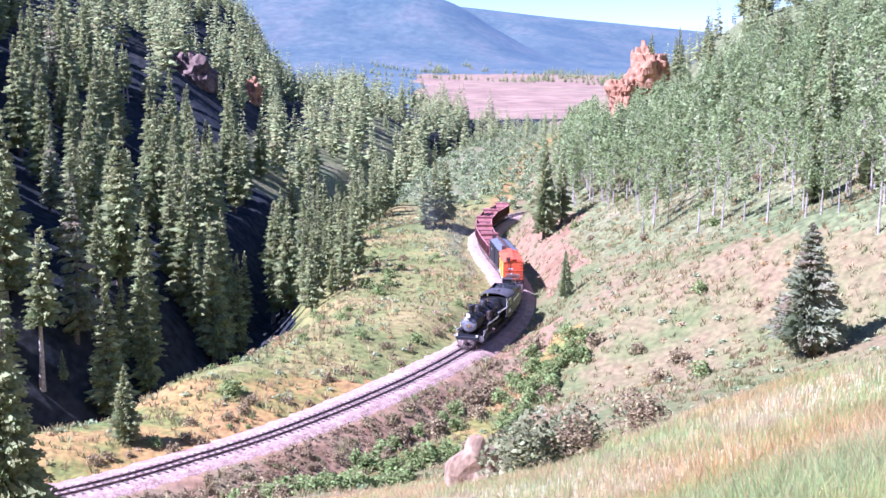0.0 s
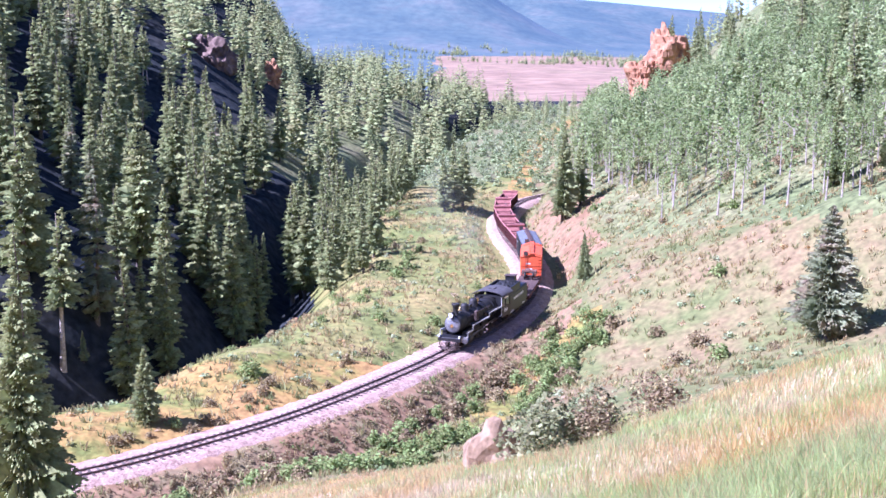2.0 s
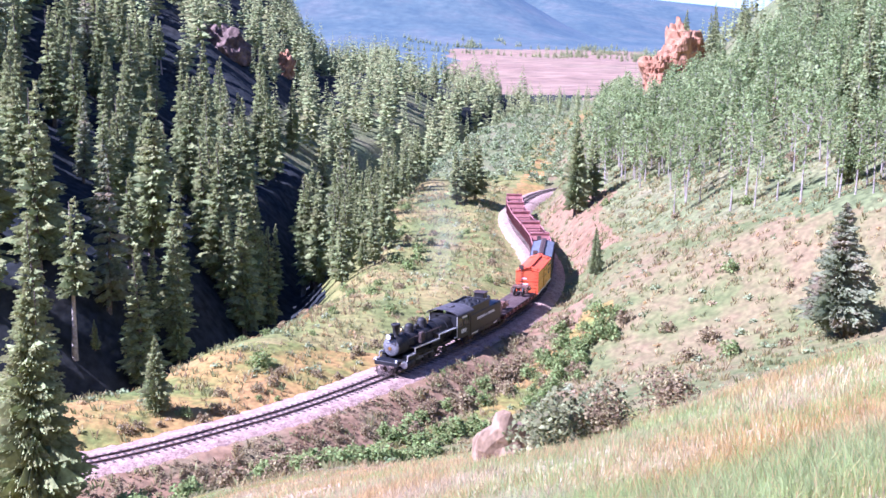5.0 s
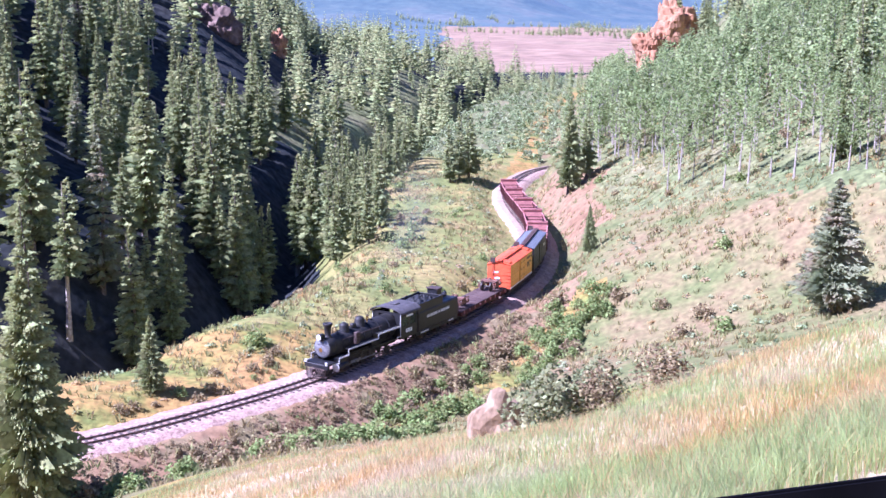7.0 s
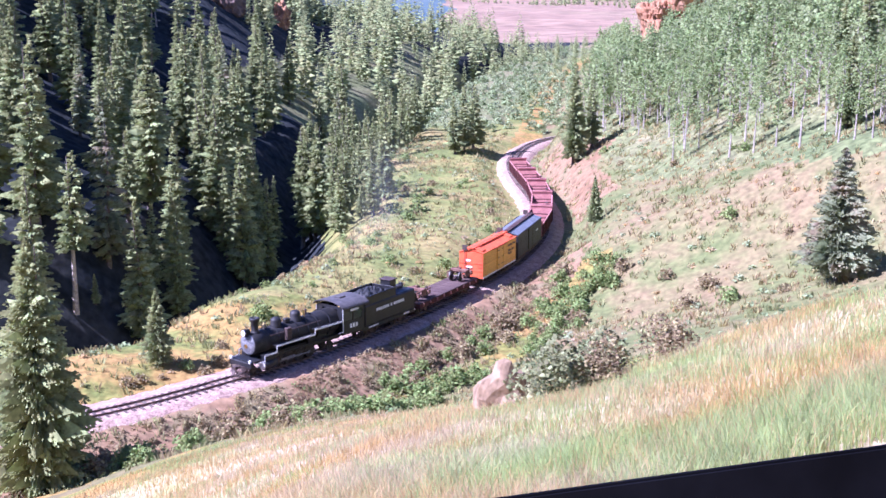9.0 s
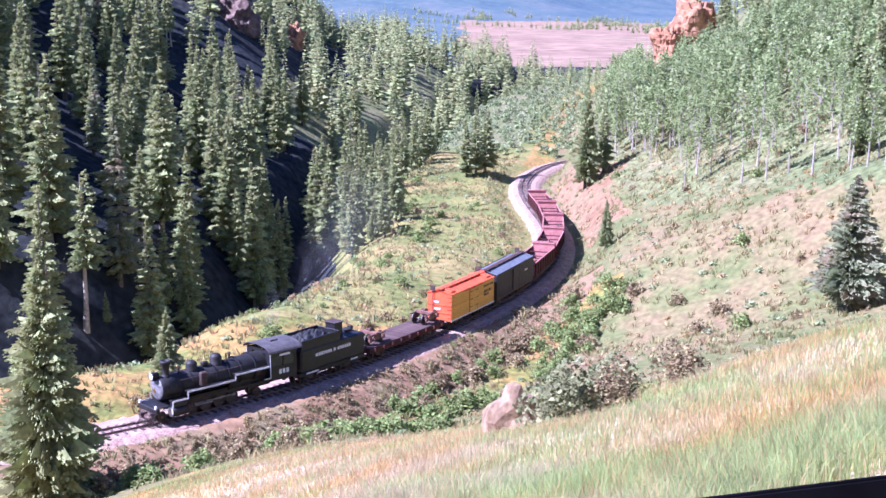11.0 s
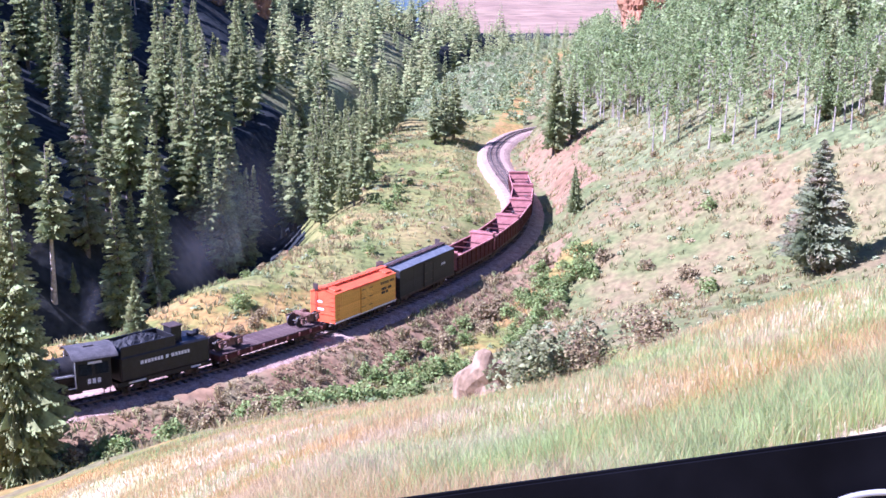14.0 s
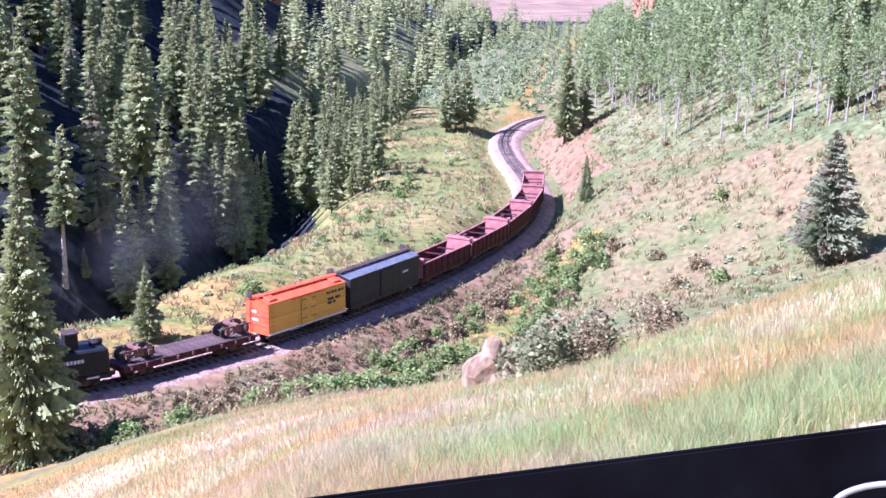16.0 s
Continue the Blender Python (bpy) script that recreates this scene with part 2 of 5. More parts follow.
def spline(points, n=24):
    p = np.array(points, float)
    q = np.vstack([2 * p[0] - p[1], p, 2 * p[-1] - p[-2]])
    out = []
    for i in range(1, len(q) - 2):
        a, b, c, d = q[i - 1:i + 3]
        for k in range(n):
            t = k / n
            out.append(0.5 * (2 * b + (c - a) * t + (2 * a - 5 * b + 4 * c - d) * t * t + (3 * b - a - 3 * c + d) * t ** 3))
    out.append(p[-1])
    return np.array(out)


TRACK = spline(LINE)
ARC = np.r_[0, np.cumsum(np.linalg.norm(np.diff(TRACK, axis=0), axis=1))]


def on_track(s):
    """Place and heading at s metres along the line (linear past its ends)."""
    if s > ARC[-1] - 0.1:
        d = TRACK[-1] - TRACK[-6]
        d = d / np.linalg.norm(d)
        return TRACK[-1] + d * (s - ARC[-1]), d
    p = np.array([np.interp(s, ARC, TRACK[:, 0]), np.interp(s, ARC, TRACK[:, 1])])
    q = np.array([np.interp(s + 0.5, ARC, TRACK[:, 0]), np.interp(s + 0.5, ARC, TRACK[:, 1])])
    d = q - p
    return p, d / np.linalg.norm(d)


# a smooth coarse guide for the land, wider than the track itself
GUIDE = spline([(95, 700), (62, 520), (34, 400), (20, 320), (14, 260), (10, 222), (6.7, 193.5), (7.1, 169), (8.5, 151), (7.3, 133), (1.9, 114.6), (-11.9, 89.6), (-24.6, 76.1), (-52, 61), (-110, 45), (-200, 30)], 12)
GD = np.diff(GUIDE, axis=0)


def beside(x, y):
    """Signed distance to the guide line: plus on the camera's side and up the right-hand slope."""
    best = np.full(x.shape, 1e9)
    sign = np.ones(x.shape)
    for (ax, ay), (dx, dy) in zip(GUIDE[:-1], GD):
        k = np.clip(((x - ax) * dx + (y - ay) * dy) / (dx * dx + dy * dy), 0, 1)
        ex, ey = x - ax - k * dx, y - ay - k * dy
        d = ex * ex + ey * ey
        m = d < best
        best = np.where(m, d, best)
        sign = np.where(m, np.where(dx * ey - dy * ex > 0, 1.0, -1.0), sign)
    return np.sqrt(best) * sign


def track_gap(x, y):
    best = np.full(x.shape, 1e9)
    for px, py in TRACK[::3]:
        best = np.minimum(best, (x - px) ** 2 + (y - py) ** 2)
    return np.sqrt(best)


def ease(a, b, v):
    k = np.clip((v - a) / (b - a), 0, 1)
    return k * k * (3 - 2 * k)


def waves(x, y, size, seed):
    """Cheap smooth unevenness, about -1 to 1."""
    a = seed * 1.7
    return (np.sin(x / size + 1.3 * np.sin(y / size * 0.7 + a)) + np.sin(y / size * 1.1 + 1.7 * np.sin(x / size * 0.6 + 2 * a) + a)
            + 0.6 * np.sin((x + y) / size * 1.9 + 3 * a)) / 2.6


def land(x, y):
    """Height of the ground."""
    x, y = np.asarray(x, float), np.asarray(y, float)
    u = beside(x, y)
    d = np.hypot(x, y)
    # the far side of the track: a level shoulder, a ravine, a steep wooded wall
    lean = x / np.maximum(y, 20)
    wall_top = 32 - 13 * ease(300, 700, y) + 85 * ease(-0.12, -0.21, lean)
    lip = 11.5 + 6.5 * ease(98, 140, y)
    shoulder = 0.2 + 0.9 * waves(x, y, 7, 1) * ease(-3.5, -8, u) + 0.9 * ease(-5, -11, u) * ease(92, 104, y) * (1 - ease(125, 165, y))
    ravine = shoulder - 14 * ease(0, 19, -u - lip) * (0.75 + 0.25 * ease(80, 160, y))
    foot = np.maximum(0, -33 - u)
    rise = 1.3 * np.minimum(foot, 11) + 0.62 * np.maximum(0, foot - 11)
    rise = rise + 5 * waves(x, y, 26, 2) * ease(-36, -70, u) + 0.5 * waves(x, y, 6, 3) * ease(-30, -50, u)
    left = ravine + wall_top * np.tanh(rise / wall_top)
    # the near side: a fill and a gully close by, a cut and a hillside farther up the line
    cut = 0.5 * np.maximum(0, u - 4.2) + 1.6 * ease(4, 8, u) * ease(118, 150, y) + 1.0 * waves(x, y, 11, 4) * ease(5, 12, u)
    cut = cut * (1 - 0.85 * ease(330, 560, y)) + 9 * ease(18, 30, u) * ease(250, 300, y) * (1 - ease(330, 400, y))
    cut = 70 * np.tanh(cut / 70) * (1 - 0.22 * ease(190, 260, y))
    cut = cut + 11 * ease(0.18, 0.25, lean) * ease(195, 270, y) * (1 - ease(340, 560, y))
    gully = -2.0 * ease(1.8, 7.5, u) + 0.3 * np.maximum(0, u - 11) + 0.5 * waves(x, y, 6, 5) * ease(4, 9, u)
    k = ease(104, 126, y + 0.35 * x)
    right = gully * (1 - k) + cut * k
    z = np.where(u < 0, left, right)
    # the grassy spur on which the camera stands
    az = np.degrees(np.arctan2(x, np.maximum(y, 1e-3)))
    az = np.clip(np.where(y < 0, np.sign(x) * 90, az), -40, 34)
    dip = np.tan(np.radians(19.9 - 0.27 * az - 0.0015 * az * np.abs(az)))
    brow = 27 + 4 * np.sin(az * 0.21)
    spur = 26.3 - (dip - 1.7 / brow) * np.minimum(d, brow) - (0.36 + 0.14 * ease(-5, 18, az)) * np.maximum(0, d - brow) + 0.25 * waves(x, y, 2.6, 6) * ease(5, 14, d)
    spur = np.where(y < 0, spur * ease(-12, 0, y) + (26.3 - 0.1 * y) * (1 - ease(-12, 0, y)), spur)
    spur = np.where(d < 4, 26.3 + (spur - 26.3) * ease(1, 4, d), spur)
    z = np.where(u > 3, np.maximum(z, spur), z)
    # the bed of the track is level
    g = track_gap(x, y)
    bed = np.where((y < 245) & (g < 60), np.where((u > 0) & (y < 112), ease(3.0, 2.0, g), ease(6.0, 2.4, g)), 0)
    z = z * (1 - bed) - 0.7 * bed
    # the valley floor and the far ranges
    out = ease(480, 700, d) * ease(-0.09, -0.02, lean) + ease(620, 980, d) * (1 - ease(-0.09, -0.02, lean))
    z = z * (1 - out) + (-12 + 2.5 * waves(x, y, 160, 7)) * out
    dome = 218 * np.exp(-(np.abs(x + 250) / np.where(x < -250, 800, 440)) ** 3.2 - ((y - 3300) / 450) ** 2) + 70 * np.exp(-((x - 330) / 260) ** 2 - ((y - 3950) / 260) ** 2)
    side = 150 * ease(-150, -900, x + 0.12 * y) * ease(900, 1700, y) * (1 - ease(3000, 4200, y))
    ridge = (213 - 0.1 * np.clip(x - 97, -400, 1500) + 9 * waves(x, y, 240, 8)) * ease(3850, 4550, y)
    around = 120 * ease(900, 3000, np.where(y < 300, d, 0))
    return z + dome * (1 + 0.08 * waves(x, y, 90, 9)) + side * (1 + 0.12 * waves(x, y, 120, 3)) + ridge + around


def land_at(x, y):
    return float(land(np.array([x]), np.array([y]))[0])


# ---- ground: one sheet, finer before the camera ----
def build_ground():
    az = np.r_[np.linspace(-180, -34, 40)[:-1], np.linspace(-34, 34, 420), np.linspace(34, 180, 40)[1:]]
    rr = np.r_[np.linspace(0.02, 8, 14)[:-1], np.geomspace(8, 300, 330), np.geomspace(300, 4900, 240)[1:]]
    A, Rr = np.meshgrid(np.radians(az), rr)
    X, Y = Rr * np.sin(A), Rr * np.cos(A)
    Z = land(X, Y)
    nr, na = X.shape
    verts = np.stack([X, Y, Z], -1).reshape(-1, 3)
    i = np.arange(nr * na).reshape(nr, na)
    quads = np.stack([i[:-1, :-1], i[:-1, 1:], i[1:, 1:], i[1:, :-1]], -1).reshape(-1, 4)
    c = verts[quads].mean(1)
    x, y = c[:, 0], c[:, 1]
    u, d, w = beside(x, y), np.hypot(x, y), waves(c[:, 0], c[:, 1], 5, 11)
    k = np.zeros(len(c), int)                                            # meadow
    k[(u < -2) & (y > 106 + 5 * w + 0.4 * u)] = 8                             # greener meadow
    k[((u > 10 + 2 * w) & (y > 60)) | ((u > 2.5) & (y > 116))] = 1                                    # dry hillside
    k[(u < -28 + w)] = 2                                              # forest floor, shade put into its colour
    k[(u > -1.5) & (u < 7 + w) & (y < 122)] = 5                            # stony fill
    k[(u < -6 + 3 * w) & (u > -60) & (y > 235) & (d < 620)] = 3            # brush
    k[(x + 0.45 * y > 84 + 4 * w) & (u > 10) & (y > 92)] = 3
    k[(u > 4.0) & (u < 10 + 4 * w) & (y > 142) & (y < 190)] = 5            # earth bank
    k[(u > 10) & (d < 48 + 4 * w)] = 7                                    # spur
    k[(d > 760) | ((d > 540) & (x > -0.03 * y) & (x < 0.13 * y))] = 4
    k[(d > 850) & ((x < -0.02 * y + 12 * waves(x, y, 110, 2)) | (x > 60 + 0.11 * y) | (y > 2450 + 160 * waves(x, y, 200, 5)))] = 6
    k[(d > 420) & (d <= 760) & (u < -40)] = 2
    far = k == 6                                                          # the range beyond the valley, haze put in as glow
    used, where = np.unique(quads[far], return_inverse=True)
    ridge = data_object("backdrop", verts[used], where.reshape(-1, 4), HAZED_WOODS)
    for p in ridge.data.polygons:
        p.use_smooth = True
    tagged(ridge, "wooded mountain range beyond the valley, glowing blue for haze", "mountains", kind="structure")
    k = np.where(k > 6, k - 1, k)
    ob = data_object("ground", verts, quads[~far], [MEADOW, HILL, SHADED_FLOOR, BRUSH, PLAIN, BANK, SPUR, MEADOW_GREEN], None, k[~far], True)
    tagged(ob, "grassy mountain valley ground with dry and green patches", "ground", kind="structure")
    return ob


ground = build_ground()


# ---- ballast, sleepers, rails ----
def ribbon(name, profile, step, mats, s0=0.0, s1=None, parent=None):
    """A closed-off strip along the track: profile of (sideways, height), left side plus."""
    s1 = s1 or ARC[-1]
    ss = np.arange(s0, s1, step)
    verts, faces, m = [], [], len(profile)
    for s in ss:
        p, h = on_track(s)
        for side, z in profile:
            verts.append((p[0] - h[1] * side, p[1] + h[0] * side, z))
    for i in range(len(ss) - 1):
        for j in range(m - 1):
            faces.append((i * m + j, i * m + j + 1, (i + 1) * m + j + 1, (i + 1) * m + j))
    return data_object(name, verts, faces, mats, parent, smooth=False)


def uneven_bed():
    prof = [(3.5, -1.2), (2.2, -0.42), (1.7, -0.22), (1.3, -0.17), (0.45, -0.17), (-0.45, -0.17), (-1.3, -0.17), (-1.8, -0.22), (-3.2, -0.52), (-5.0, -1.15), (-6.6, -2.3)]
    ss = np.arange(0, ARC[-1], 0.5)
    rnd = np.random.RandomState(3)
    verts, faces, m = [], [], len(prof)
    for s in ss:
        p, h = on_track(s)
        fill = float(1 - ease(104, 126, np.array(p[1])))
        for j, (side, z) in enumerate(prof):
            jit = rnd.normal(0, 0.12 if j in (0, 8, 9, 10) else 0.03)
            if side < -1.9:
                side = -1.8 + (side + 1.8) * (0.35 + 0.65 * fill)
            verts.append((p[0] - h[1] * (side + jit), p[1] + h[0] * (side + jit), z + rnd.normal(0, 0.02)))
    for i in range(len(ss) - 1):
        for j in range(m - 1):
            faces.append((i * m + j, i * m + j + 1, (i + 1) * m + j + 1, (i + 1) * m + j))
    return data_object("ballast", verts, faces, BALLAST)


ballast = tagged(uneven_bed(), "pinkish crushed stone ballast bed under the curving track", "track bed", kind="structure")
railway = group_of("railway_track", "narrow gauge track of rusty rails on dark wooden sleepers", "railway track")
for side in (0.457, -0.457):
    r = ribbon("rail", [(side + 0.055, -0.14), (side + 0.05, -0.12), (side + 0.012, -0.11), (side + 0.012, -0.03), (side + 0.032, -0.02), (side + 0.032, 0.0),
                        (side - 0.032, 0.0), (side - 0.032, -0.02), (side - 0.012, -0.03), (side - 0.012, -0.11), (side - 0.05, -0.12), (side - 0.055, -0.14)], 0.75, RAIL, parent=railway)


def box_into(bm, sx, sy, sz, m=None, bevel=0.0):
    """A box of that size centred on the pose m, added to bm."""
    r = bmesh.ops.create_cube(bm, size=1.0)
    vs = r["verts"]
    bmesh.ops.scale(bm, vec=(sx, sy, sz), verts=vs)
    if bevel:
        es = list({e for v in vs for e in v.link_edges})
        g = bmesh.ops.bevel(bm, geom=es, offset=bevel, segments=1, affect="EDGES")
        vs = list({v for f in g["faces"] for v in f.verts} | {v for v in vs if v.is_valid})
    bmesh.ops.transform(bm, matrix=m or Matrix(), verts=vs)


def rod_into(bm, r1, r2, length, m=None, n=16):
    """A cylinder or cone along z from the pose's origin."""
    r = bmesh.ops.create_cone(bm, cap_ends=True, segments=n, radius1=r1, radius2=r2, depth=length)
    bmesh.ops.translate(bm, vec=(0, 0, length / 2), verts=r["verts"])
    bmesh.ops.transform(bm, matrix=m or Matrix(), verts=r["verts"])


def one_box(sx, sy, sz, m=None, bevel=0.0):
    bm = bmesh.new()
    box_into(bm, sx, sy, sz, m, bevel)
    return bm


def build_sleepers():
    """Dark wooden sleepers: the nearer ones singly, those far up the line joined."""
    rnd = random.Random(8)
    me = bpy.data.meshes.new("sleeper")
    bm = one_box(0.2, 2.05, 0.15, None, 0.012)
    bm.to_mesh(me)
    bm.free()
    me.materials.append(SLEEPER)
    far = bmesh.new()
    for i in range(int(ARC[-1] / 0.6)):
        s = 0.3 + 0.6 * i
        p, h = on_track(s)
        at = pose(p[0], p[1], -0.2 + rnd.uniform(-0.008, 0.008), 0, 0, math.degrees(math.atan2(h[1], h[0])) + rnd.uniform(-1.5, 1.5))
        if s > 62:
            o = new("sleeper", me)
            o.parent, o.matrix_basis = railway, at
        else:
            box_into(far, 0.2, 2.05, 0.15, at)
    tagged(part("far_sleepers", far, SLEEPER, railway), kind="stuff")


build_sleepers()

# ---- plants ----
def spruce_mesh(name, seed, height, spread, whorls, arms, full=True, mat=None, bare=0.1, clumps=6, tuft=1.1):
    rnd = random.Random(seed)
    v, f = [], []
    for w in range(whorls):
        k = w / (whorls - 1)
        z0 = height * (bare + (0.985 - bare) * k)
        reach = spread * (1 - k) ** 0.85 * (0.65 + 0.5 * rnd.random()) + 0.1
        if k < 0.12:
            reach *= 0.65 + 2.5 * k
        count = max(3, int(arms * (1 - 0.55 * k)))
        turn = rnd.random() * 6.28
        for a in range(count):
            th = turn + 6.283 * (a + rnd.uniform(-0.3, 0.3)) / count
            z = z0 + rnd.uniform(-0.55, 0.55) * height * (1 - bare) / whorls
            L = reach * rnd.uniform(0.55, 1.2)
            droop = -0.35 + 0.75 * k + rnd.uniform(-0.12, 0.12)
            c, s = math.cos(th), math.sin(th)
            wd = min(L, 1.3) * rnd.uniform(0.18, 0.28) + 0.06
            hh = 0.16 * L + 0.1

            def pt(along, side, up):
                return (c * along - s * side, s * along + c * side, z + up)
            b = len(v)
            v.extend([pt(0.05, 0, 0.1), pt(L * 0.55, wd, droop * L * 0.5 - hh * 0.4), pt(L * 0.5, 0, droop * L * 0.4 + hh), pt(L * 0.55, -wd, droop * L * 0.5 - hh * 0.4), pt(L, 0, droop * L * 0.75 + 0.1 * L)])
            f.extend([(b, b + 1, b + 2), (b, b + 2, b + 3), (b + 1, b + 4, b + 2), (b + 2, b + 4, b + 3)])
            if full:
                for q in range(clumps):
                    al, sd = L * rnd.uniform(0.35, 1.0), wd * rnd.uniform(-1.2, 1.2)
                    sz = rnd.uniform(0.16, 0.3) * (0.6 + 0.5 * (1 - k)) * tuft
                    up = droop * al * 0.7 + rnd.uniform(-0.05, 0.18)
                    b = len(v)
                    v.extend([pt(al - sz, sd - sz * 0.4, up), pt(al, sd + sz * 0.5, up + 0.4 * sz), pt(al + sz, sd, up - 0.5 * sz), pt(al, sd - 0.2 * sz, up - 0.7 * sz)])
                    f.extend([(b, b + 1, b + 3), (b + 1, b + 2, b + 3)])
    me = bpy.data.meshes.new(name)
    me.from_pydata(v, [], f)
    me.materials.append(mat or NEEDLE)
    return me


def trunk_mesh(name, height, r, mat, seed=0, limbs=0, lean=0.02):
    rnd = random.Random(seed)
    bm = bmesh.new()
    n, rings = 7, []
    for k in range(7):
        t = k / 6
        q = [bm.verts.new((r * (1 - 0.92 * t) * (1.25 if k == 0 else 1) * math.cos(6.283 * a / n) + lean * height * math.sin(3 * t + seed), r * (1 - 0.92 * t) * (1.25 if k == 0 else 1) * math.sin(6.283 * a / n) + lean * height * (math.cos(2 * t + seed) - math.cos(seed)), height * t - 0.3 * (k == 0))) for a in range(n)]
        rings.append(q)
    for a, b in zip(rings, rings[1:]):
        for j in range(n):
            bm.faces.new((a[j], a[(j + 1) % n], b[(j + 1) % n], b[j]))
    for q in range(limbs):
        z = height * rnd.uniform(0.4, 0.85)
        rod_into(bm, r * 0.35, r * 0.1, height * rnd.uniform(0.1, 0.2), pose(0, 0, z) @ pose(0, 0, 0, 0, rnd.uniform(35, 60), rnd.uniform(0, 360)), 5)
    me = bpy.data.meshes.new(name)
    bm.to_mesh(me)
    bm.free()
    me.materials.append(mat)
    return me


def leaf_cloud(name, seed, shape, count, size, mat):
    """A crown of small leaf clumps: shape(rnd) gives a place in the crown."""
    rnd = random.Random(seed)
    v, f = [], []
    for q in range(count):
        p = Vector(shape(rnd))
        m = Euler((rnd.uniform(-0.9, 0.9), rnd.uniform(-0.9, 0.9), rnd.uniform(0, 6.28))).to_matrix()
        s = size * rnd.uniform(0.6, 1.3)
        b = len(v)
        for c in ((-s, -0.6 * s, 0), (0.1 * s, -0.5 * s, 0.35 * s), (s, 0.1 * s, 0), (0.2 * s, 0.7 * s, 0.2 * s), (-0.7 * s, 0.5 * s, -0.1 * s)):
            v.append(p + m @ Vector(c))
        f.extend([(b, b + 1, b + 3, b + 4), (b + 1, b + 2, b + 3)])
    me = bpy.data.meshes.new(name)
    me.from_pydata(v, [], f)
    me.materials.append(mat)
    return me


def aspen_shape(h, w):
    knots = [(random.Random(7 * i + int(h * 10)).uniform(-0.5, 0.5) * w, random.Random(11 * i + int(h * 10)).uniform(-0.5, 0.5) * w, h * (0.34 + 0.64 * i / 8)) for i in range(9)]

    def at(rnd):
        kx, ky, kz = knots[rnd.randrange(9)]
        t = (kz / h - 0.34) / 0.64
        r = w * 0.55 * (0.55 + 0.75 * t - 0.8 * t * t)
        a, q = rnd.random() * 6.283, math.sqrt(rnd.random())
        return (kx * (1 - t * 0.6) + r * q * math.cos(a), ky * (1 - t * 0.6) + r * q * math.sin(a), kz + rnd.gauss(0, 0.05 * h))
    return at


def bush_shape(w, h):
    def at(rnd):
        a, q, z = rnd.random() * 6.283, math.sqrt(rnd.random()), rnd.random()
        r = w * 0.5 * q * math.sqrt(max(0.05, 1 - z * z * 0.8)) * (0.75 + 0.25 * math.sin(3 * a + w * 10))
        return (r * math.cos(a), r * math.sin(a), h * z * (0.8 + 0.2 * math.cos(2 * a)) + 0.04)
    return at


SPRUCES = [(spruce_mesh("crown", i, 14.0, 2.0 + 0.3 * (i % 3), 34, 9, clumps=16, tuft=0.62), trunk_mesh("trunk", 13.6, 0.2, BARK, i)) for i in range(5)]
SPRUCE_DRY = (spruce_mesh("crown", 21, 14.0, 2.0, 28, 7, mat=NEEDLE_DRY, clumps=14, tuft=0.65), trunk_mesh("trunk", 13.6, 0.2, BARK, 21))
SPRUCE_BARE = (spruce_mesh("crown", 22, 14.0, 1.9, 24, 8, bare=0.42, clumps=14, tuft=0.65), trunk_mesh("trunk", 13.6, 0.22, ASPEN_BARK, 22))
SPRUCE_WIDE = (spruce_mesh("crown", 23, 14.0, 3.4, 52, 15, clumps=30, tuft=0.52), trunk_mesh("trunk", 13.6, 0.24, BARK, 23))
SPRUCE_WIDE_TAN = (spruce_mesh("crown", 25, 14.0, 3.9, 52, 17, mat=NEEDLE_DRY, clumps=34, tuft=0.6), trunk_mesh("trunk", 13.6, 0.24, BARK, 25))
ASPENS = [(leaf_cloud("crown", 40 + i, aspen_shape(12.0 + i, 2.3), 430, 0.2, ASPEN_LEAF), trunk_mesh("trunk", 11.5 + i, 0.13, ASPEN_BARK, 40 + i, 5, 0.015)) for i in range(4)]
BUSHES = [leaf_cloud("foliage", 60 + i, bush_shape(2.0, 0.95), 300, 0.1, (BUSH_LEAF, BUSH_DRY)[i % 2]) for i in range(4)]


NEAR_BUSHES = [leaf_cloud("foliage", 70 + i, bush_shape(2.0, 1.15), 1300, 0.05, (BUSH_GREY, BUSH_DRY)[i % 2]) for i in range(2)]


def tree(name, kit, x, y, height, label, group, native=14.0, rnd=random, fat=1.0, sink=0.0):
    k = height / native
    e = group_of(name, label, "tree", group, pose(x, y, land_at(x, y) - sink, rnd.uniform(-2, 2), rnd.uniform(-2, 2), rnd.uniform(0, 360)))
    for part_name, me in (("trunk", kit[1]), ("crown", kit[0])):
        o = new(part_name, me)
        o.parent = e
        o.scale = (k * fat, k * fat, k)
    return e


def scatter(n, x0, x1, y0, y1, keep, seed, gap):
    """Random places in a rectangle, at least gap apart, where keep(x, y, u) holds."""
    rs = np.random.RandomState(seed)
    xs, ys = rs.uniform(x0, x1, n * 14), rs.uniform(y0, y1, n * 14)
    ok = keep(xs, ys, beside(xs, ys))
    xs, ys = xs[ok], ys[ok]
    cells, out = {}, []
    for x, y in zip(xs, ys):
        c = (int(x // gap), int(y // gap))
        if any((x - p) ** 2 + (y - q) ** 2 < gap * gap for i in (-1, 0, 1) for j in (-1, 0, 1) for p, q in cells.get((c[0] + i, c[1] + j), ())):
            continue
        cells.setdefault(c, []).append((x, y))
        out.append((x, y))
        if len(out) >= n:
            break
    return out


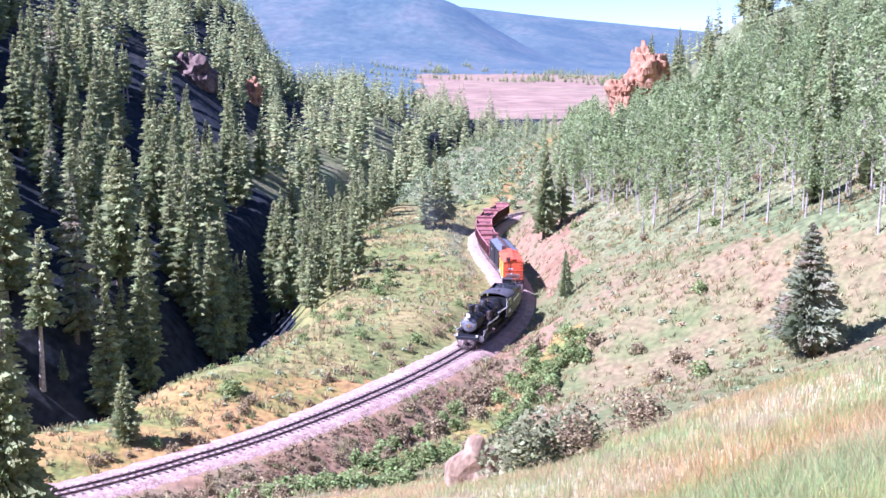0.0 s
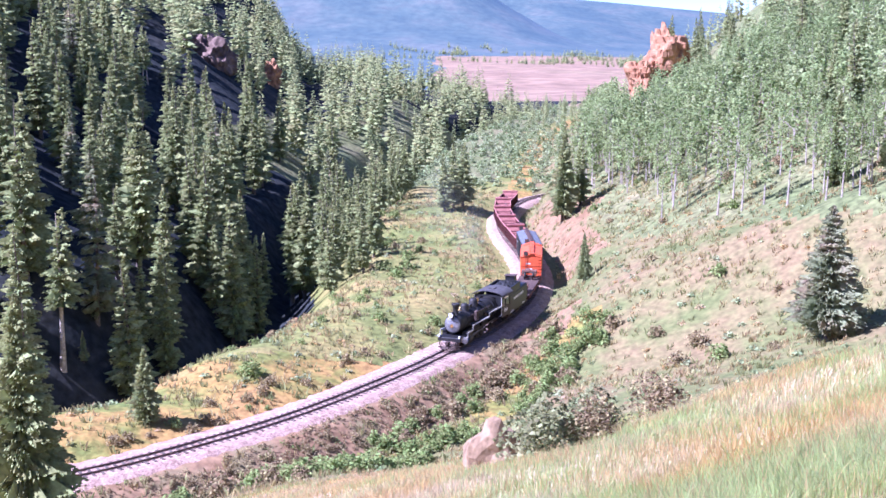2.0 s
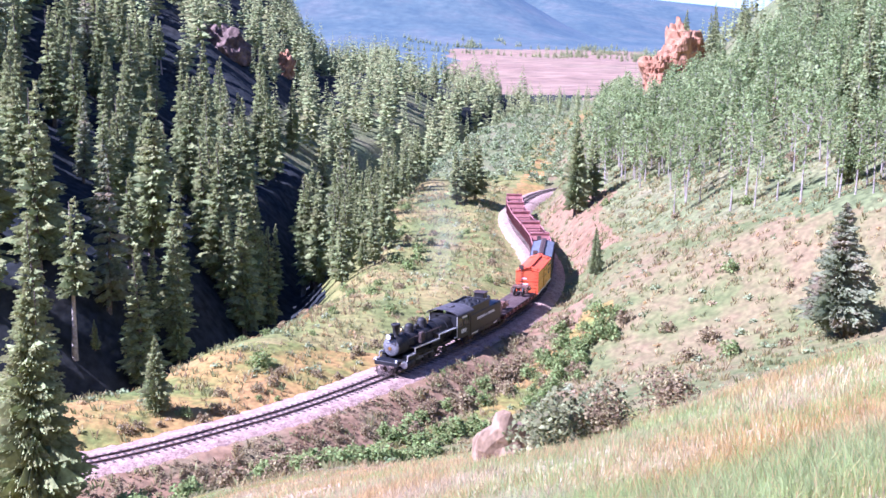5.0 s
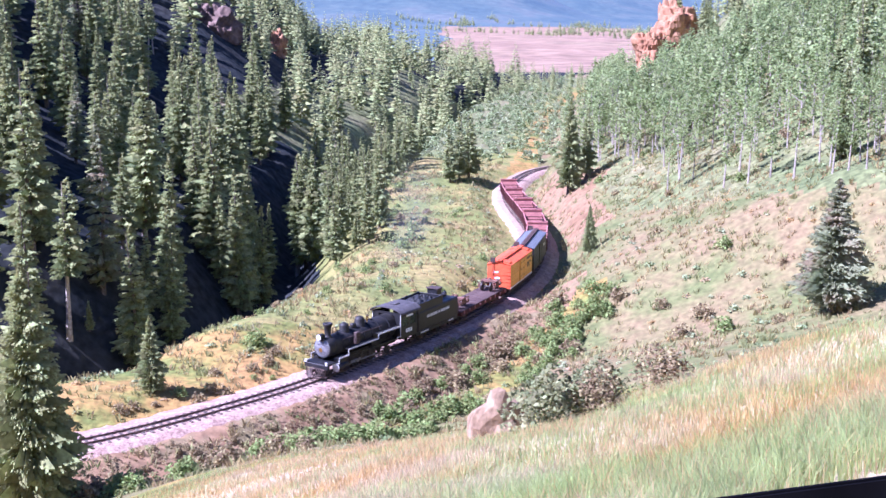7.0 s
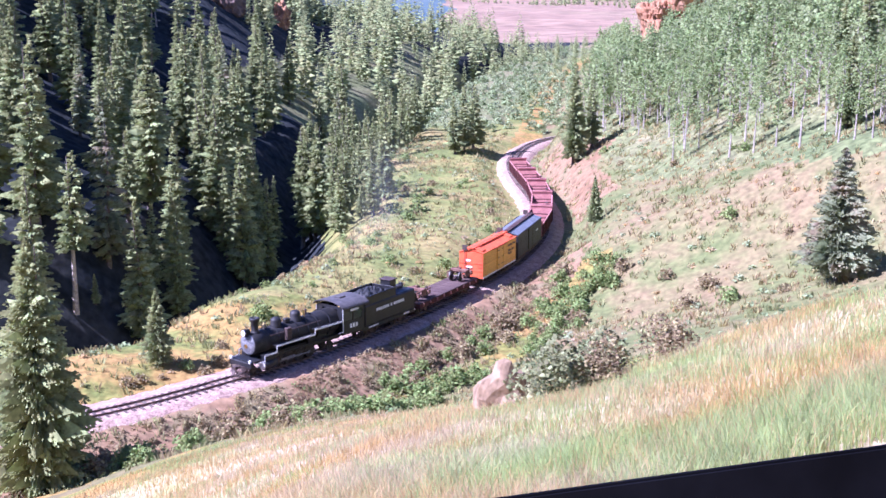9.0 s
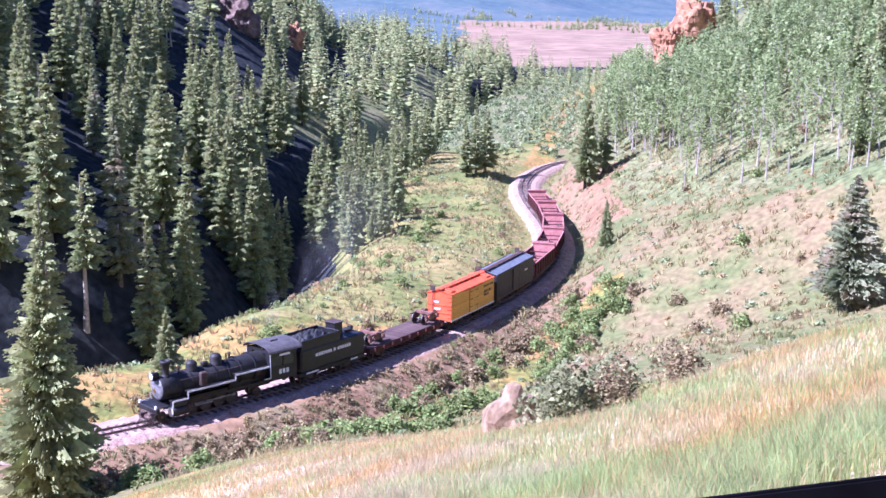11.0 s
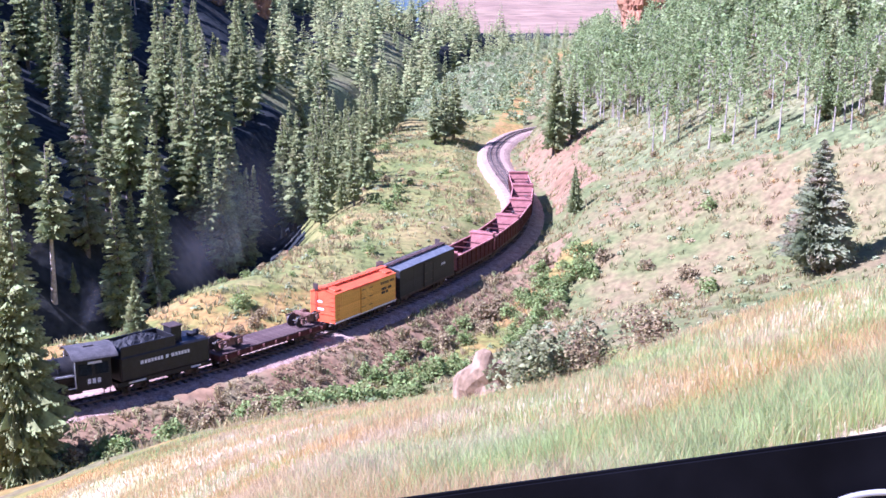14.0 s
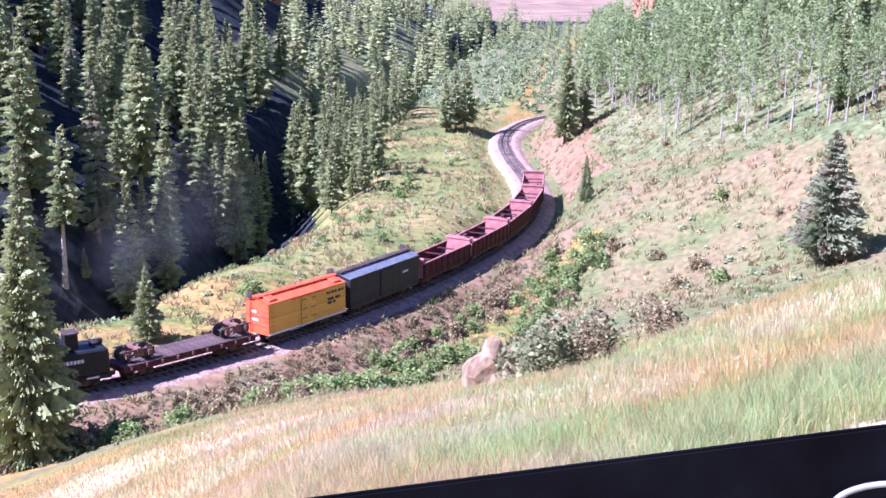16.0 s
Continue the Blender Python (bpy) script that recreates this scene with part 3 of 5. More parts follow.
def merged(name, kits, places, mats, seed, lo, hi, native, label, category, fat=1.0):
    """Many plants too many to count, joined into one object."""
    rs = np.random.RandomState(seed)
    arrays = []
    for me in kits:
        a = np.empty(len(me.vertices) * 3)
        me.vertices.foreach_get("co", a)
        arrays.append((a.reshape(-1, 3), [tuple(p.vertices) for p in me.polygons]))
    px, py = np.array([p[0] for p in places]), np.array([p[1] for p in places])
    pz = land(px, py)
    V, Fc, base = [], [], 0
    for i in range(len(places)):
        a, polys = arrays[rs.randint(len(arrays))]
        k, th = rs.uniform(lo, hi) / native, rs.uniform(0, 6.283)
        c, s = math.cos(th) * k * fat, math.sin(th) * k * fat
        V.append(np.stack([a[:, 0] * c - a[:, 1] * s + px[i], a[:, 0] * s + a[:, 1] * c + py[i], a[:, 2] * k + pz[i] - 0.1], 1))
        Fc.extend([tuple(q + base for q in p) for p in polys])
        base += len(a)
    ob = data_object(name, np.concatenate(V), Fc, mats)
    return tagged(ob, label, category, kind="stuff")


def plant_woods():
    rnd = random.Random(5)
    ahead = lambda x, y: np.abs(np.arctan2(x, y)) < radians(25)
    # trees that stand out singly
    for name, kit, x, y, h, fat, label, group in (
            ("spruce_tree", SPRUCE_WIDE, -23.1, 85.7, 5.8, 0.95, "small bushy green spruce beside the railway track", ""),
            ("spruce_tree", SPRUCE_WIDE_TAN, 28.5, 93.2, 10.6, 1.1, "broad grey-green spruce with reddish top alone on the dry hillside", ""),
            ("spruce_tree", SPRUCE_WIDE, 14.2, 168.5, 13.2, 0.72, "dark dense spruce above the red earth cut", ""),
            ("spruce_tree", SPRUCES[1], 16.6, 171, 10.0, 1.2, "dark spruce crowding a taller one above the cut", ""),
            ("spruce_tree", SPRUCES[2], 27.3, 188.7, 10.5, 1.1, "dark spruce rising out of the pale aspens", ""),
            ("spruce_tree", SPRUCE_WIDE, 13.5, 132, 5.6, 0.75, "small feathery grey-green conifer alone by the track curve", ""),
            ("spruce_tree", SPRUCE_WIDE, -25.5, 67.2, 15.6, 1.0, "large sunlit spruce close below the railway embankment", ""),
            ("spruce_tree", SPRUCES[0], -1.3, 195.6, 10.5, 1.3, "dark green spruce in a clump beside the meadow", "meadow clump"),
            ("spruce_tree", SPRUCES[3], -2.7, 193.2, 9.2, 1.5, "dark green spruce in a clump beside the meadow", "meadow clump"),
            ("spruce_tree", SPRUCES[4], 0.3, 199, 10.5, 1.5, "dark green spruce in a clump beside the meadow", "meadow clump"),
            ("spruce_tree", SPRUCE_BARE, -39.4, 116.2, 16.0, 1.15, "old spruce with a long bare pale trunk", ""),
            ("spruce_tree", SPRUCES[2], -38.1, 118.7, 3.2, 1.2, "spindly grey spruce sapling under taller trees", ""),
            ("spruce_tree", SPRUCES[1], -30.1, 145.6, 11.2, 1.1, "full sunlit spruce at the foot of the slope", "ravine foot spruces"),
            ("spruce_tree", SPRUCES[3], -28.5, 170.5, 11.0, 1.1, "full sunlit spruce at the foot of the slope", "ravine foot spruces"),
            ("spruce_tree", SPRUCES[4], -32.4, 130.3, 12.5, 1.1, "full sunlit spruce at the foot of the slope", "ravine foot spruces"),
            ("spruce_tree", SPRUCES[0], -34.5, 127.0, 10.0, 1.1, "full sunlit spruce at the foot of the slope", "ravine foot spruces"),
            ("spruce_tree", SPRUCES[2], -23.9, 177.4, 17.0, 1.05, "tall spruce rising from the ravine by the rim", "rim spruces"),
            ("spruce_tree", SPRUCES[4], -18.1, 159.6, 12.0, 1.05, "tall spruce rising from the ravine by the rim", "rim spruces"),
            ("spruce_tree", SPRUCE_WIDE, -13.6, 147.7, 4.4, 1.0, "low spreading spruce on the meadow rim", ""),
            ("spruce_tree", SPRUCE_WIDE, 37.7, 123.0, 9.5, 0.8, "dark dense spruce under the aspens", ""),
            ("spruce_tree", SPRUCE_WIDE, 41.5, 118.0, 8.0, 0.8, "dark dense spruce under the aspens", "")):
        tree(name, kit, x, y, h, label, group, rnd=rnd, fat=fat)
    clear = lambda x, y: ~((np.abs(np.degrees(np.arctan2(x, y)) + 11.5) < 1.2) & (y > 240) & (y < 297)) & ~((np.abs(np.degrees(np.arctan2(x, y)) + 8.6) < 0.6) & (y > 270) & (y < 352))
    # left-hand wall: the nearest spruces singly
    near = scatter(380, -110, -12, 112, 250, lambda x, y, u: (u < -29 - 5 * ease(175, 160, y)) & ahead(x, y) & clear(x, y) & (np.cos(np.degrees(np.arctan2(x, y)) * 1.15 + 1.3 * np.sin(y / 24)) > -0.35), 1, 4.9)
    for i, (x, y) in enumerate(near):
        kit = SPRUCE_DRY if i % 19 == 3 else SPRUCE_BARE if i % 13 == 5 else SPRUCES[i % 5]
        label = "reddish half-dead spruce on the steep wooded slope" if i % 19 == 3 else "tall narrow spruce on the steep wooded slope"
        tree("spruce_tree", kit, x, y, rnd.choice((rnd.uniform(10, 14), rnd.uniform(13, 18), rnd.uniform(14, 20))), label, "spruces of the ravine", rnd=rnd, fat=rnd.uniform(0.95, 1.25))
    far_kit = [spruce_mesh("far_crown", 80 + i, 14.0, 2.2, 16, 8, False) for i in range(4)]
    far = scatter(2100, -260, 30, 150, 660, lambda x, y, u: (u < -26) & ahead(x, y) & clear(x, y) & ((y > 250) | (x < -70)) & ((y < 540) | (x < -0.07 * y)) & (np.cos(np.degrees(np.arctan2(x, y)) * 1.5 + 1.4 * np.sin(y / 26)) > -0.5) & ((y > 420) | (x < -0.015 * y)), 2, 5.2)
    merged("spruce_forest", far_kit, far, NEEDLE, 9, 8, 18, 14.0, "dense dark spruce forest covering the far slope", "forest", 1.3)
    valley = scatter(330, -60, 120, 380, 540, lambda x, y, u: (np.abs(np.arctan2(x, y)) < radians(16)) & (x > -0.08 * y), 14, 5.5)
    merged("valley_forest", far_kit, valley, NEEDLE, 15, 5, 9, 14.0, "band of spruces across the valley mouth", "forest")
    line = scatter(420, -160, 420, 1450, 2650, lambda x, y, u: (np.abs(waves(x, 0.45 * y, 60, 4)) < 0.09) & (y > 2000 - 3.0 * np.abs(x - 60)), 18, 7.0)
    merged("far_tree_line", far_kit, line, NEEDLE, 19, 9, 17, 14.0, "thin dark lines of trees across the far meadow", "forest", 1.8)
    # strip of spruces on the rim of the ravine and down the valley
    rim = scatter(42, -40, 6, 140, 250, lambda x, y, u: (u < -19.5) & (u > -27) & ahead(x, y), 4, 3.0)
    for x, y in rim:
        tree("spruce_tree", SPRUCES[rnd.randrange(5)], x, y, rnd.uniform(7, 12), "mid-sized green spruce on the rim of the ravine", "rim spruces", rnd=rnd)
    # right-hand slope: aspens with spruces among them
    slope = lambda x, y, u: (x + 0.45 * y > 84.5) & (u > 9 + 6 * ease(190, 160, y)) & (y > 96)
    asp = scatter(310, 14, 95, 96, 215, lambda x, y, u: slope(x, y, u) & ahead(x, y) & ((x + 0.45 * y < 100) | (y > 165)), 6, 1.7)
    for i, (x, y) in enumerate(asp):
        tree("aspen_tree", ASPENS[i % 4], x, y, rnd.uniform(6, 10.5), "slender pale-barked aspen with light green leaves", "aspens of the slope", native=12.5, rnd=rnd)
    asp2 = scatter(1000, 14, 150, 100, 420, lambda x, y, u: (u > 12) & ahead(x, y) & (x + 0.45 * y > 98) & (y > 108) & ((y < 235) | ((x < 0.125 * y) & (x > 0.065 * y))), 7, 2.3)
    far_asp = [leaf_cloud("far_aspen", 90 + i, aspen_shape(12.0, 2.9), 150, 0.34, ASPEN_LEAF) for i in range(3)]
    far_stem = [trunk_mesh("far_stem", 11.0, 0.12, ASPEN_BARK, 90 + i, 0, 0.01) for i in range(3)]
    merged("aspen_stems", far_stem, asp2, ASPEN_BARK, 8, 6.5, 10.5, 12.0, "pale upright stems of the aspen grove", "forest")
    merged("aspen_grove", far_asp, asp2, ASPEN_LEAF, 8, 6.5, 10.5, 12.0, "light green aspen grove on the upper slope", "forest")
    mix = scatter(46, 24, 120, 130, 330, lambda x, y, u: slope(x, y, u) & (u > 28) & ahead(x, y), 10, 6)
    for x, y in mix:
        tree("spruce_tree", SPRUCES[rnd.randrange(5)], x, y, rnd.uniform(9, 15), "dark spruce standing among the aspens", "spruces of the hillside", rnd=rnd)
    crest = scatter(150, 25, 140, 236, 340, lambda x, y, u: (u > 8) & ahead(x, y) & (x > 0.12 * y) & ((np.abs(x / y - 0.158) > 0.026) | (y > 318)), 16, 3.6)
    merged("crest_spruces", far_kit, crest, NEEDLE, 17, 7, 13, 14.0, "dark spruces along the crest of the spur", "forest")
    brush = scatter(620, -60, 60, 226, 560, lambda x, y, u: (x < 0.085 * y) & (u > -24) & ahead(x, y), 11, 3.4)
    brush_kit = [leaf_cloud("far_brush", 95 + i, bush_shape(3.6, 2.2), 90, 0.3, SCRUB_LEAF) for i in range(3)]
    merged("aspen_brush", brush_kit, brush, SCRUB_LEAF, 12, 1.0, 2.6, 2.2, "light green aspen scrub on the valley side", "scrub")


plant_woods()


# ---- bushes, tufts, grass ----
def bush(x, y, w, kind, label, group=""):
    o = new("bush", NEAR_BUSHES[kind % 2] if y < 40 else BUSHES[kind])
    k = w / 2.0
    o.matrix_basis = pose(x, y, land_at(x, y) - 0.05, 0, 0, 137 * x + 61 * y)
    o.scale = (k, k, k)
    return tagged(o, label, "bush", group)


def plant_bushes():
    rnd = random.Random(12)
    ahead = lambda x, y: np.abs(np.arctan2(x, y)) < radians(24)
    for x, y, w, kind, label in ((12.7, 107.9, 2.6, 0, "green bush on the dry slope above the track"), (1.7, 24.0, 2.5, 0, "leafy grey-green bush growing against a pale boulder"),
                                 (2.7, 24.3, 1.9, 1, "dry brownish bush beside the boulder"), (3.0, 27.0, 2.3, 2, "dark green bush behind the boulder"), (4.6, 27.2, 2.0, 1, "bare brownish brush on the near slope"),
                                 (-17.3, 96.5, 3.0, 2, "low green bush on the orange meadow"), (21.1, 96.8, 2.6, 2, "green bush among dry grass"), (18.0, 99, 2.4, 3, "dry reddish bush among dry grass"),
                                 (-15.5, 95.0, 1.8, 3, "low dry bush on the orange meadow")):
        bush(x, y, w, kind, label)
    for x, y in scatter(95, -40, 14, 66, 114, lambda x, y, u: (u > 5.8) & (u < 12.5) & ahead(x, y), 21, 1.0):
        bush(x, y, rnd.uniform(1.6, 3.2), rnd.choice((0, 0, 2, 2, 1)), "green brush in the gully below the ballast", "gully brush")
    for x, y in scatter(65, -40, 8, 66, 118, lambda x, y, u: (u > 3.9) & (u < 7.0) & ahead(x, y), 22, 0.9):
        bush(x, y, rnd.uniform(0.7, 1.5), rnd.choice((1, 3)), "reddish dry brush on the ballast slope", "ballast brush")
    rough = [leaf_cloud("brush_clump", 130 + i, bush_shape(1.0, 0.6), 34, 0.085, BUSH_DRY) for i in range(3)]
    bank = scatter(1500, -42, 10, 64, 118, lambda x, y, u: (u > 2.9) & (u < 8.5) & ahead(x, y) & (waves(x, y, 2.2, 9) > -0.5), 33, 0.35)
    merged("slope_brush", rough, bank[:950], BUSH_DRY, 34, 0.2, 0.6, 0.6, "reddish dry scrub covering the ballast slope", "scrub")
    merged("slope_weeds", rough, bank[950:], BUSH_LEAF, 35, 0.2, 0.65, 0.6, "green weeds between the dry scrub of the ballast slope", "scrub")
    for x, y in scatter(42, -40, 8, 70, 150, lambda x, y, u: (u < -3.4) & (u > -6.5) & ahead(x, y), 23, 1.0):
        bush(x, y, rnd.uniform(0.8, 1.8), rnd.choice((0, 1, 3, 3)), "low mixed brush along the far side of the track", "trackside brush")
    for x, y in scatter(36, -20, 50, 92, 175, lambda x, y, u: (u > 9) & ahead(x, y), 24, 2.6):
        bush(x, y, rnd.uniform(1.0, 2.6), rnd.choice((0, 0, 1, 2, 3)), "scattered low bush on the dry hillside", "hillside bushes")
    for x, y in scatter(26, -30, 8, 95, 215, lambda x, y, u: (u < -5) & (u > -20) & ahead(x, y), 25, 2.2):
        bush(x, y, rnd.uniform(0.8, 2.2), rnd.choice((0, 0, 2, 1)), "low green bush on the meadow shoulder", "meadow bushes")
    for x, y in scatter(24, -34, 2, 104, 200, lambda x, y, u: (u < -15) & (u > -22) & ahead(x, y), 29, 1.6):
        bush(x, y, rnd.uniform(1.2, 2.8), rnd.choice((0, 2, 2, 1)), "green bush on the rim of the ravine", "rim bushes")
    small = [leaf_cloud("clump", 120 + i, bush_shape(1.4, 0.55), 26, 0.16, BUSH_LEAF) for i in range(3)]
    spots = scatter(2600, -45, 60, 66, 220, lambda x, y, u: (((u > 9) | (u < -4)) & (u > -21)) & ahead(x, y), 26, 0.8)
    merged("meadow_tufts", small, spots[:700], SCRUB_LEAF, 27, 0.25, 0.6, 0.55, "small green tufts dotted over meadow and hillside", "grass")
    merged("dry_tufts", small, spots[1500:1900], GRASS_TAN, 28, 0.2, 0.5, 0.55, "small dry tufts dotted over meadow and hillside", "grass")


def grass(name, mat, count, seed, green, label):
    """Blades on the near spur, in tufts, thicker near the viewer's end of it."""
    rs = np.random.RandomState(seed)
    az = np.radians(rs.uniform(-25, 25, count))
    d = 8.5 * (58 / 8.5) ** rs.uniform(0, 1, count)
    x, y = d * np.sin(az), d * np.cos(az)
    patch = 0.8 * waves(x, 0.6 * y, 1.2, 31) + 0.6 * waves(x, 0.6 * y, 0.5, 32) + rs.normal(0, 0.6, count) - 0.1 + 0.035 * np.clip(np.degrees(az), -20, 6)
    ok = ((patch > 0) == green) & (beside(x, y) > 8)
    x, y, d = x[ok], y[ok], d[ok]
    z = land(x, y)
    n = len(x)
    h = rs.uniform(0.08, 0.26, n) * (1 + 0.5 * ease(16, 9, d)) * (1.0 if green else 1.1)
    w = rs.uniform(0.0025, 0.0045, n) * (0.5 + d / 18)
    th = rs.uniform(0, 6.283, n)
    bend = rs.uniform(0.1, 0.75, n) * h
    bx, by = np.cos(th), np.sin(th)
    q = rs.uniform(0, 6.283, n)
    a = np.stack([x - bx * w, y - by * w, z - 0.04], 1)
    b = np.stack([x + bx * w, y + by * w, z - 0.04], 1)
    mx, my = np.cos(q) * bend, np.sin(q) * bend
    c = np.stack([x + bx * w * 0.8 + mx * 0.35, y + by * w * 0.8 + my * 0.35, z + 0.6 * h], 1)
    e = np.stack([x - bx * w * 0.8 + mx * 0.35, y - by * w * 0.8 + my * 0.35, z + 0.6 * h], 1)
    f = np.stack([x + mx, y + my, z + h], 1)
    verts = np.stack([a, b, c, e, f], 1).reshape(-1, 3)
    i = np.arange(n) * 5
    faces = [(p, p + 1, p + 2, p + 3) for p in i.tolist()] + [(p + 3, p + 2, p + 4) for p in i.tolist()]
    return tagged(data_object(name, verts, faces, mat), label, "grass", kind="stuff")


def tufts(name, mat, count, seed, label):
    """Upright grass tufts strewn over meadow, bank and hillside, nine blades each."""
    rs = np.random.RandomState(seed)
    x, y = rs.uniform(-48, 62, count), rs.uniform(64, 225, count)
    u = beside(x, y)
    clump = waves(x, y, 3.1, seed) + rs.normal(0, 0.5, count)
    ok = (((u > 3.2) & (u < 45)) | ((u < -3.2) & (u > -22))) & (np.abs(np.arctan2(x, y)) < radians(24)) & (clump > -0.2)
    x, y = np.repeat(x[ok], 9), np.repeat(y[ok], 9)
    n = len(x)
    size = np.repeat(rs.uniform(0.5, 1.25, n // 9), 9)
    q, out = rs.uniform(0, 6.283, n), rs.uniform(0.05, 0.3, n) * size
    x, y = x + np.cos(q) * out, y + np.sin(q) * out
    z = land(x, y) - 0.05
    h, w = rs.uniform(0.25, 0.6, n) * size, rs.uniform(0.035, 0.08, n) * size
    th = rs.uniform(0, 6.283, n)
    bx, by = np.cos(th) * w, np.sin(th) * w
    lx, ly = np.cos(q) * h * 0.45, np.sin(q) * h * 0.45
    verts = np.stack([np.stack([x - bx, y - by, z], 1), np.stack([x + bx, y + by, z], 1), np.stack([x + bx * 0.6 + lx * 0.5, y + by * 0.6 + ly * 0.5, z + 0.7 * h], 1), np.stack([x + lx, y + ly, z + h], 1)], 1).reshape(-1, 3)
    i = (np.arange(n) * 4).tolist()
    return tagged(data_object(name, verts, [(p, p + 1, p + 2, p + 3) for p in i], mat), label, "grass", kind="stuff")


plant_bushes()
tufts("olive_tufts", TUFT_OLIVE, 12000, 51, "olive green grass tufts over meadow and hillside")
tufts("tan_tufts", TUFT_TAN, 12000, 52, "dry tan grass tufts over meadow and hillside")
grass("dry_grass", GRASS_TAN, 190000, 41, False, "tall pale dry grass on the near slope")
grass("green_grass", GRASS_GREEN, 190000, 42, True, "tall fresh green grass in patches on the near slope")


# ---- rocks ----
def rock(name, x, y, z, size, seed, mat, label, cuts=3):
    bm = bmesh.new()
    bmesh.ops.create_icosphere(bm, subdivisions=cuts, radius=1.0)
    for v in bm.verts:
        p = v.co.copy()
        k = 0.75 + 0.35 * noise.noise(p * 1.3 + Vector((seed, 0, 0))) + 0.12 * abs(noise.noise(p * 3.1 + Vector((0, seed, 0)))) + 0.05 * noise.noise(p * 7)
        v.co = Vector((p.x * size[0], p.y * size[1], p.z * size[2])) * k
        if size[2] > 3:
            v.co *= 0.9 + 0.4 * abs(noise.noise(p * 2.3 + Vector((seed, seed, 0)))) - 0.1 * abs(noise.noise(p * 6))
            v.co.z = round(v.co.z / (size[2] * 0.16)) * size[2] * 0.16 * 0.5 + v.co.z * 0.5
    o = mesh_object(name, bm, mat)
    o.matrix_basis = pose(x, y, z, 0, 0, seed * 40)
    return tagged(o, label, "rock")


rock("boulder", 0.75, 26.6, land_at(0.75, 26.6) + 0.1, (0.95, 0.75, 1.2), 1.0, BOULDER, "pale tan boulder standing in the grass")
rock("cliff", 45.5, 308, land_at(45.5, 308) + 1.5, (8, 5, 9), 2.0, ROCK, "reddish bare cliff on the wooded spur", 5)
rock("cliff", 52, 312, land_at(52, 312) + 3, (8, 6, 11), 3.0, ROCK, "reddish bare cliff top under spruces", 5)
rock("rock_outcrop", -58, 290, land_at(-58, 290) + 1, (6, 5, 7), 4.0, SHADED_CRAG, "reddish rock outcrop among the spruces in a shade-dark tone", 4)
rock("rock_outcrop", -63.5, 293, land_at(-63.5, 293) - 2, (6, 5, 7), 5.0, SHADED_CRAG, "reddish rock outcrop among the spruces in a shade-dark tone", 4)
rock("rock_outcrop", -54.5, 352, land_at(-54.5, 352) + 2, (3.5, 3, 6), 6.0, ROCK, "pale reddish crag among the far spruces", 4)
rock("rock_outcrop", -18.2, 131, land_at(-18.2, 131) + 0.6, (1.0, 0.8, 1.2), 7.0, ROCK, "small reddish rock on the ravine rim", 3)

# ---- the television bezel before the viewer ----
def black_board():
    # A television's lower edge, stood on the ground here as a free panel.
    e = group_of("black_board", "black television bezel stood as a panel before the viewpoint", "board", at=pose(0.35, 1.3, 26.25))
    x0, z0, x1, z1 = EDGE
    def edge(x):
        return z0 + (z1 - z0) * (x - x0) / (x1 - x0)
    def slab(xa, xb, drop, bottom, ya, yb):
        bm = bmesh.new()
        q = [(xa, edge(xa) - drop), (xb, edge(xb) - drop), (xb, bottom), (xa, bottom)]
        a = [bm.verts.new((x - 0.35, ya - 1.3, z - 26.25)) for x, z in q]
        b = [bm.verts.new((x - 0.35, yb - 1.3, z - 26.25)) for x, z in q]
        bm.faces.new(a[::-1])
        bm.faces.new(b)
        for i in range(4):
            bm.faces.new((a[i], a[(i + 1) % 4], b[(i + 1) % 4], b[i]))
        bmesh.ops.bevel(bm, geom=list(bm.edges), offset=0.003, segments=2, affect="EDGES")
        return bm
    part("panel", slab(-0.5, 1.2, 0.03, 26.25, 1.3, 1.34), EDGE_BLACK, e)
    part("rim", slab(-0.5, 1.2, 0.0, 26.9, 1.29, 1.3), EDGE_BLACK, e, "narrow raised black rim")
    # pale cable lying in a loop against the panel
    cu = bpy.data.curves.new("cable", "CURVE")
    cu.dimensions, cu.bevel_depth, cu.bevel_resolution = "3D", 0.0036, 3
    sp = cu.splines.new("POLY")
    pts = [(CABLE_AT[0] + 0.07 * math.cos(a) - 0.35, -0.02, CABLE_AT[1] + 0.03 * math.sin(a) - 26.25) for a in np.linspace(0.1, 3.3, 30)]
    sp.points.add(len(pts) - 1)
    for p, q in zip(sp.points, pts):
        p.co = (*q, 1)
    cu.materials.append(CABLE)
    c = new("cable", cu)
    c.parent = e
    tagged(c, "pale grey cable bent in a loop")
    return e


EDGE = (-0.1571, 27.3925, 0.4782, 27.4910)
CABLE_AT = (0.4934, 27.3964)
black_board()

# ---- train ----
# In a car's space x points forward, y to its left, z up from the rail head; distances along the train count back from the pilot's tip.
SPEED, HEAD0 = 4.12, 134.5
CARS, RODS, WISPS = [], [], []


def car(name, label, category, front, rear, group="", inset=2.0):
    e = group_of(name, label, category, group)
    CARS.append((e, (front + rear) / 2, (front - rear) / 2 - inset))
    return e


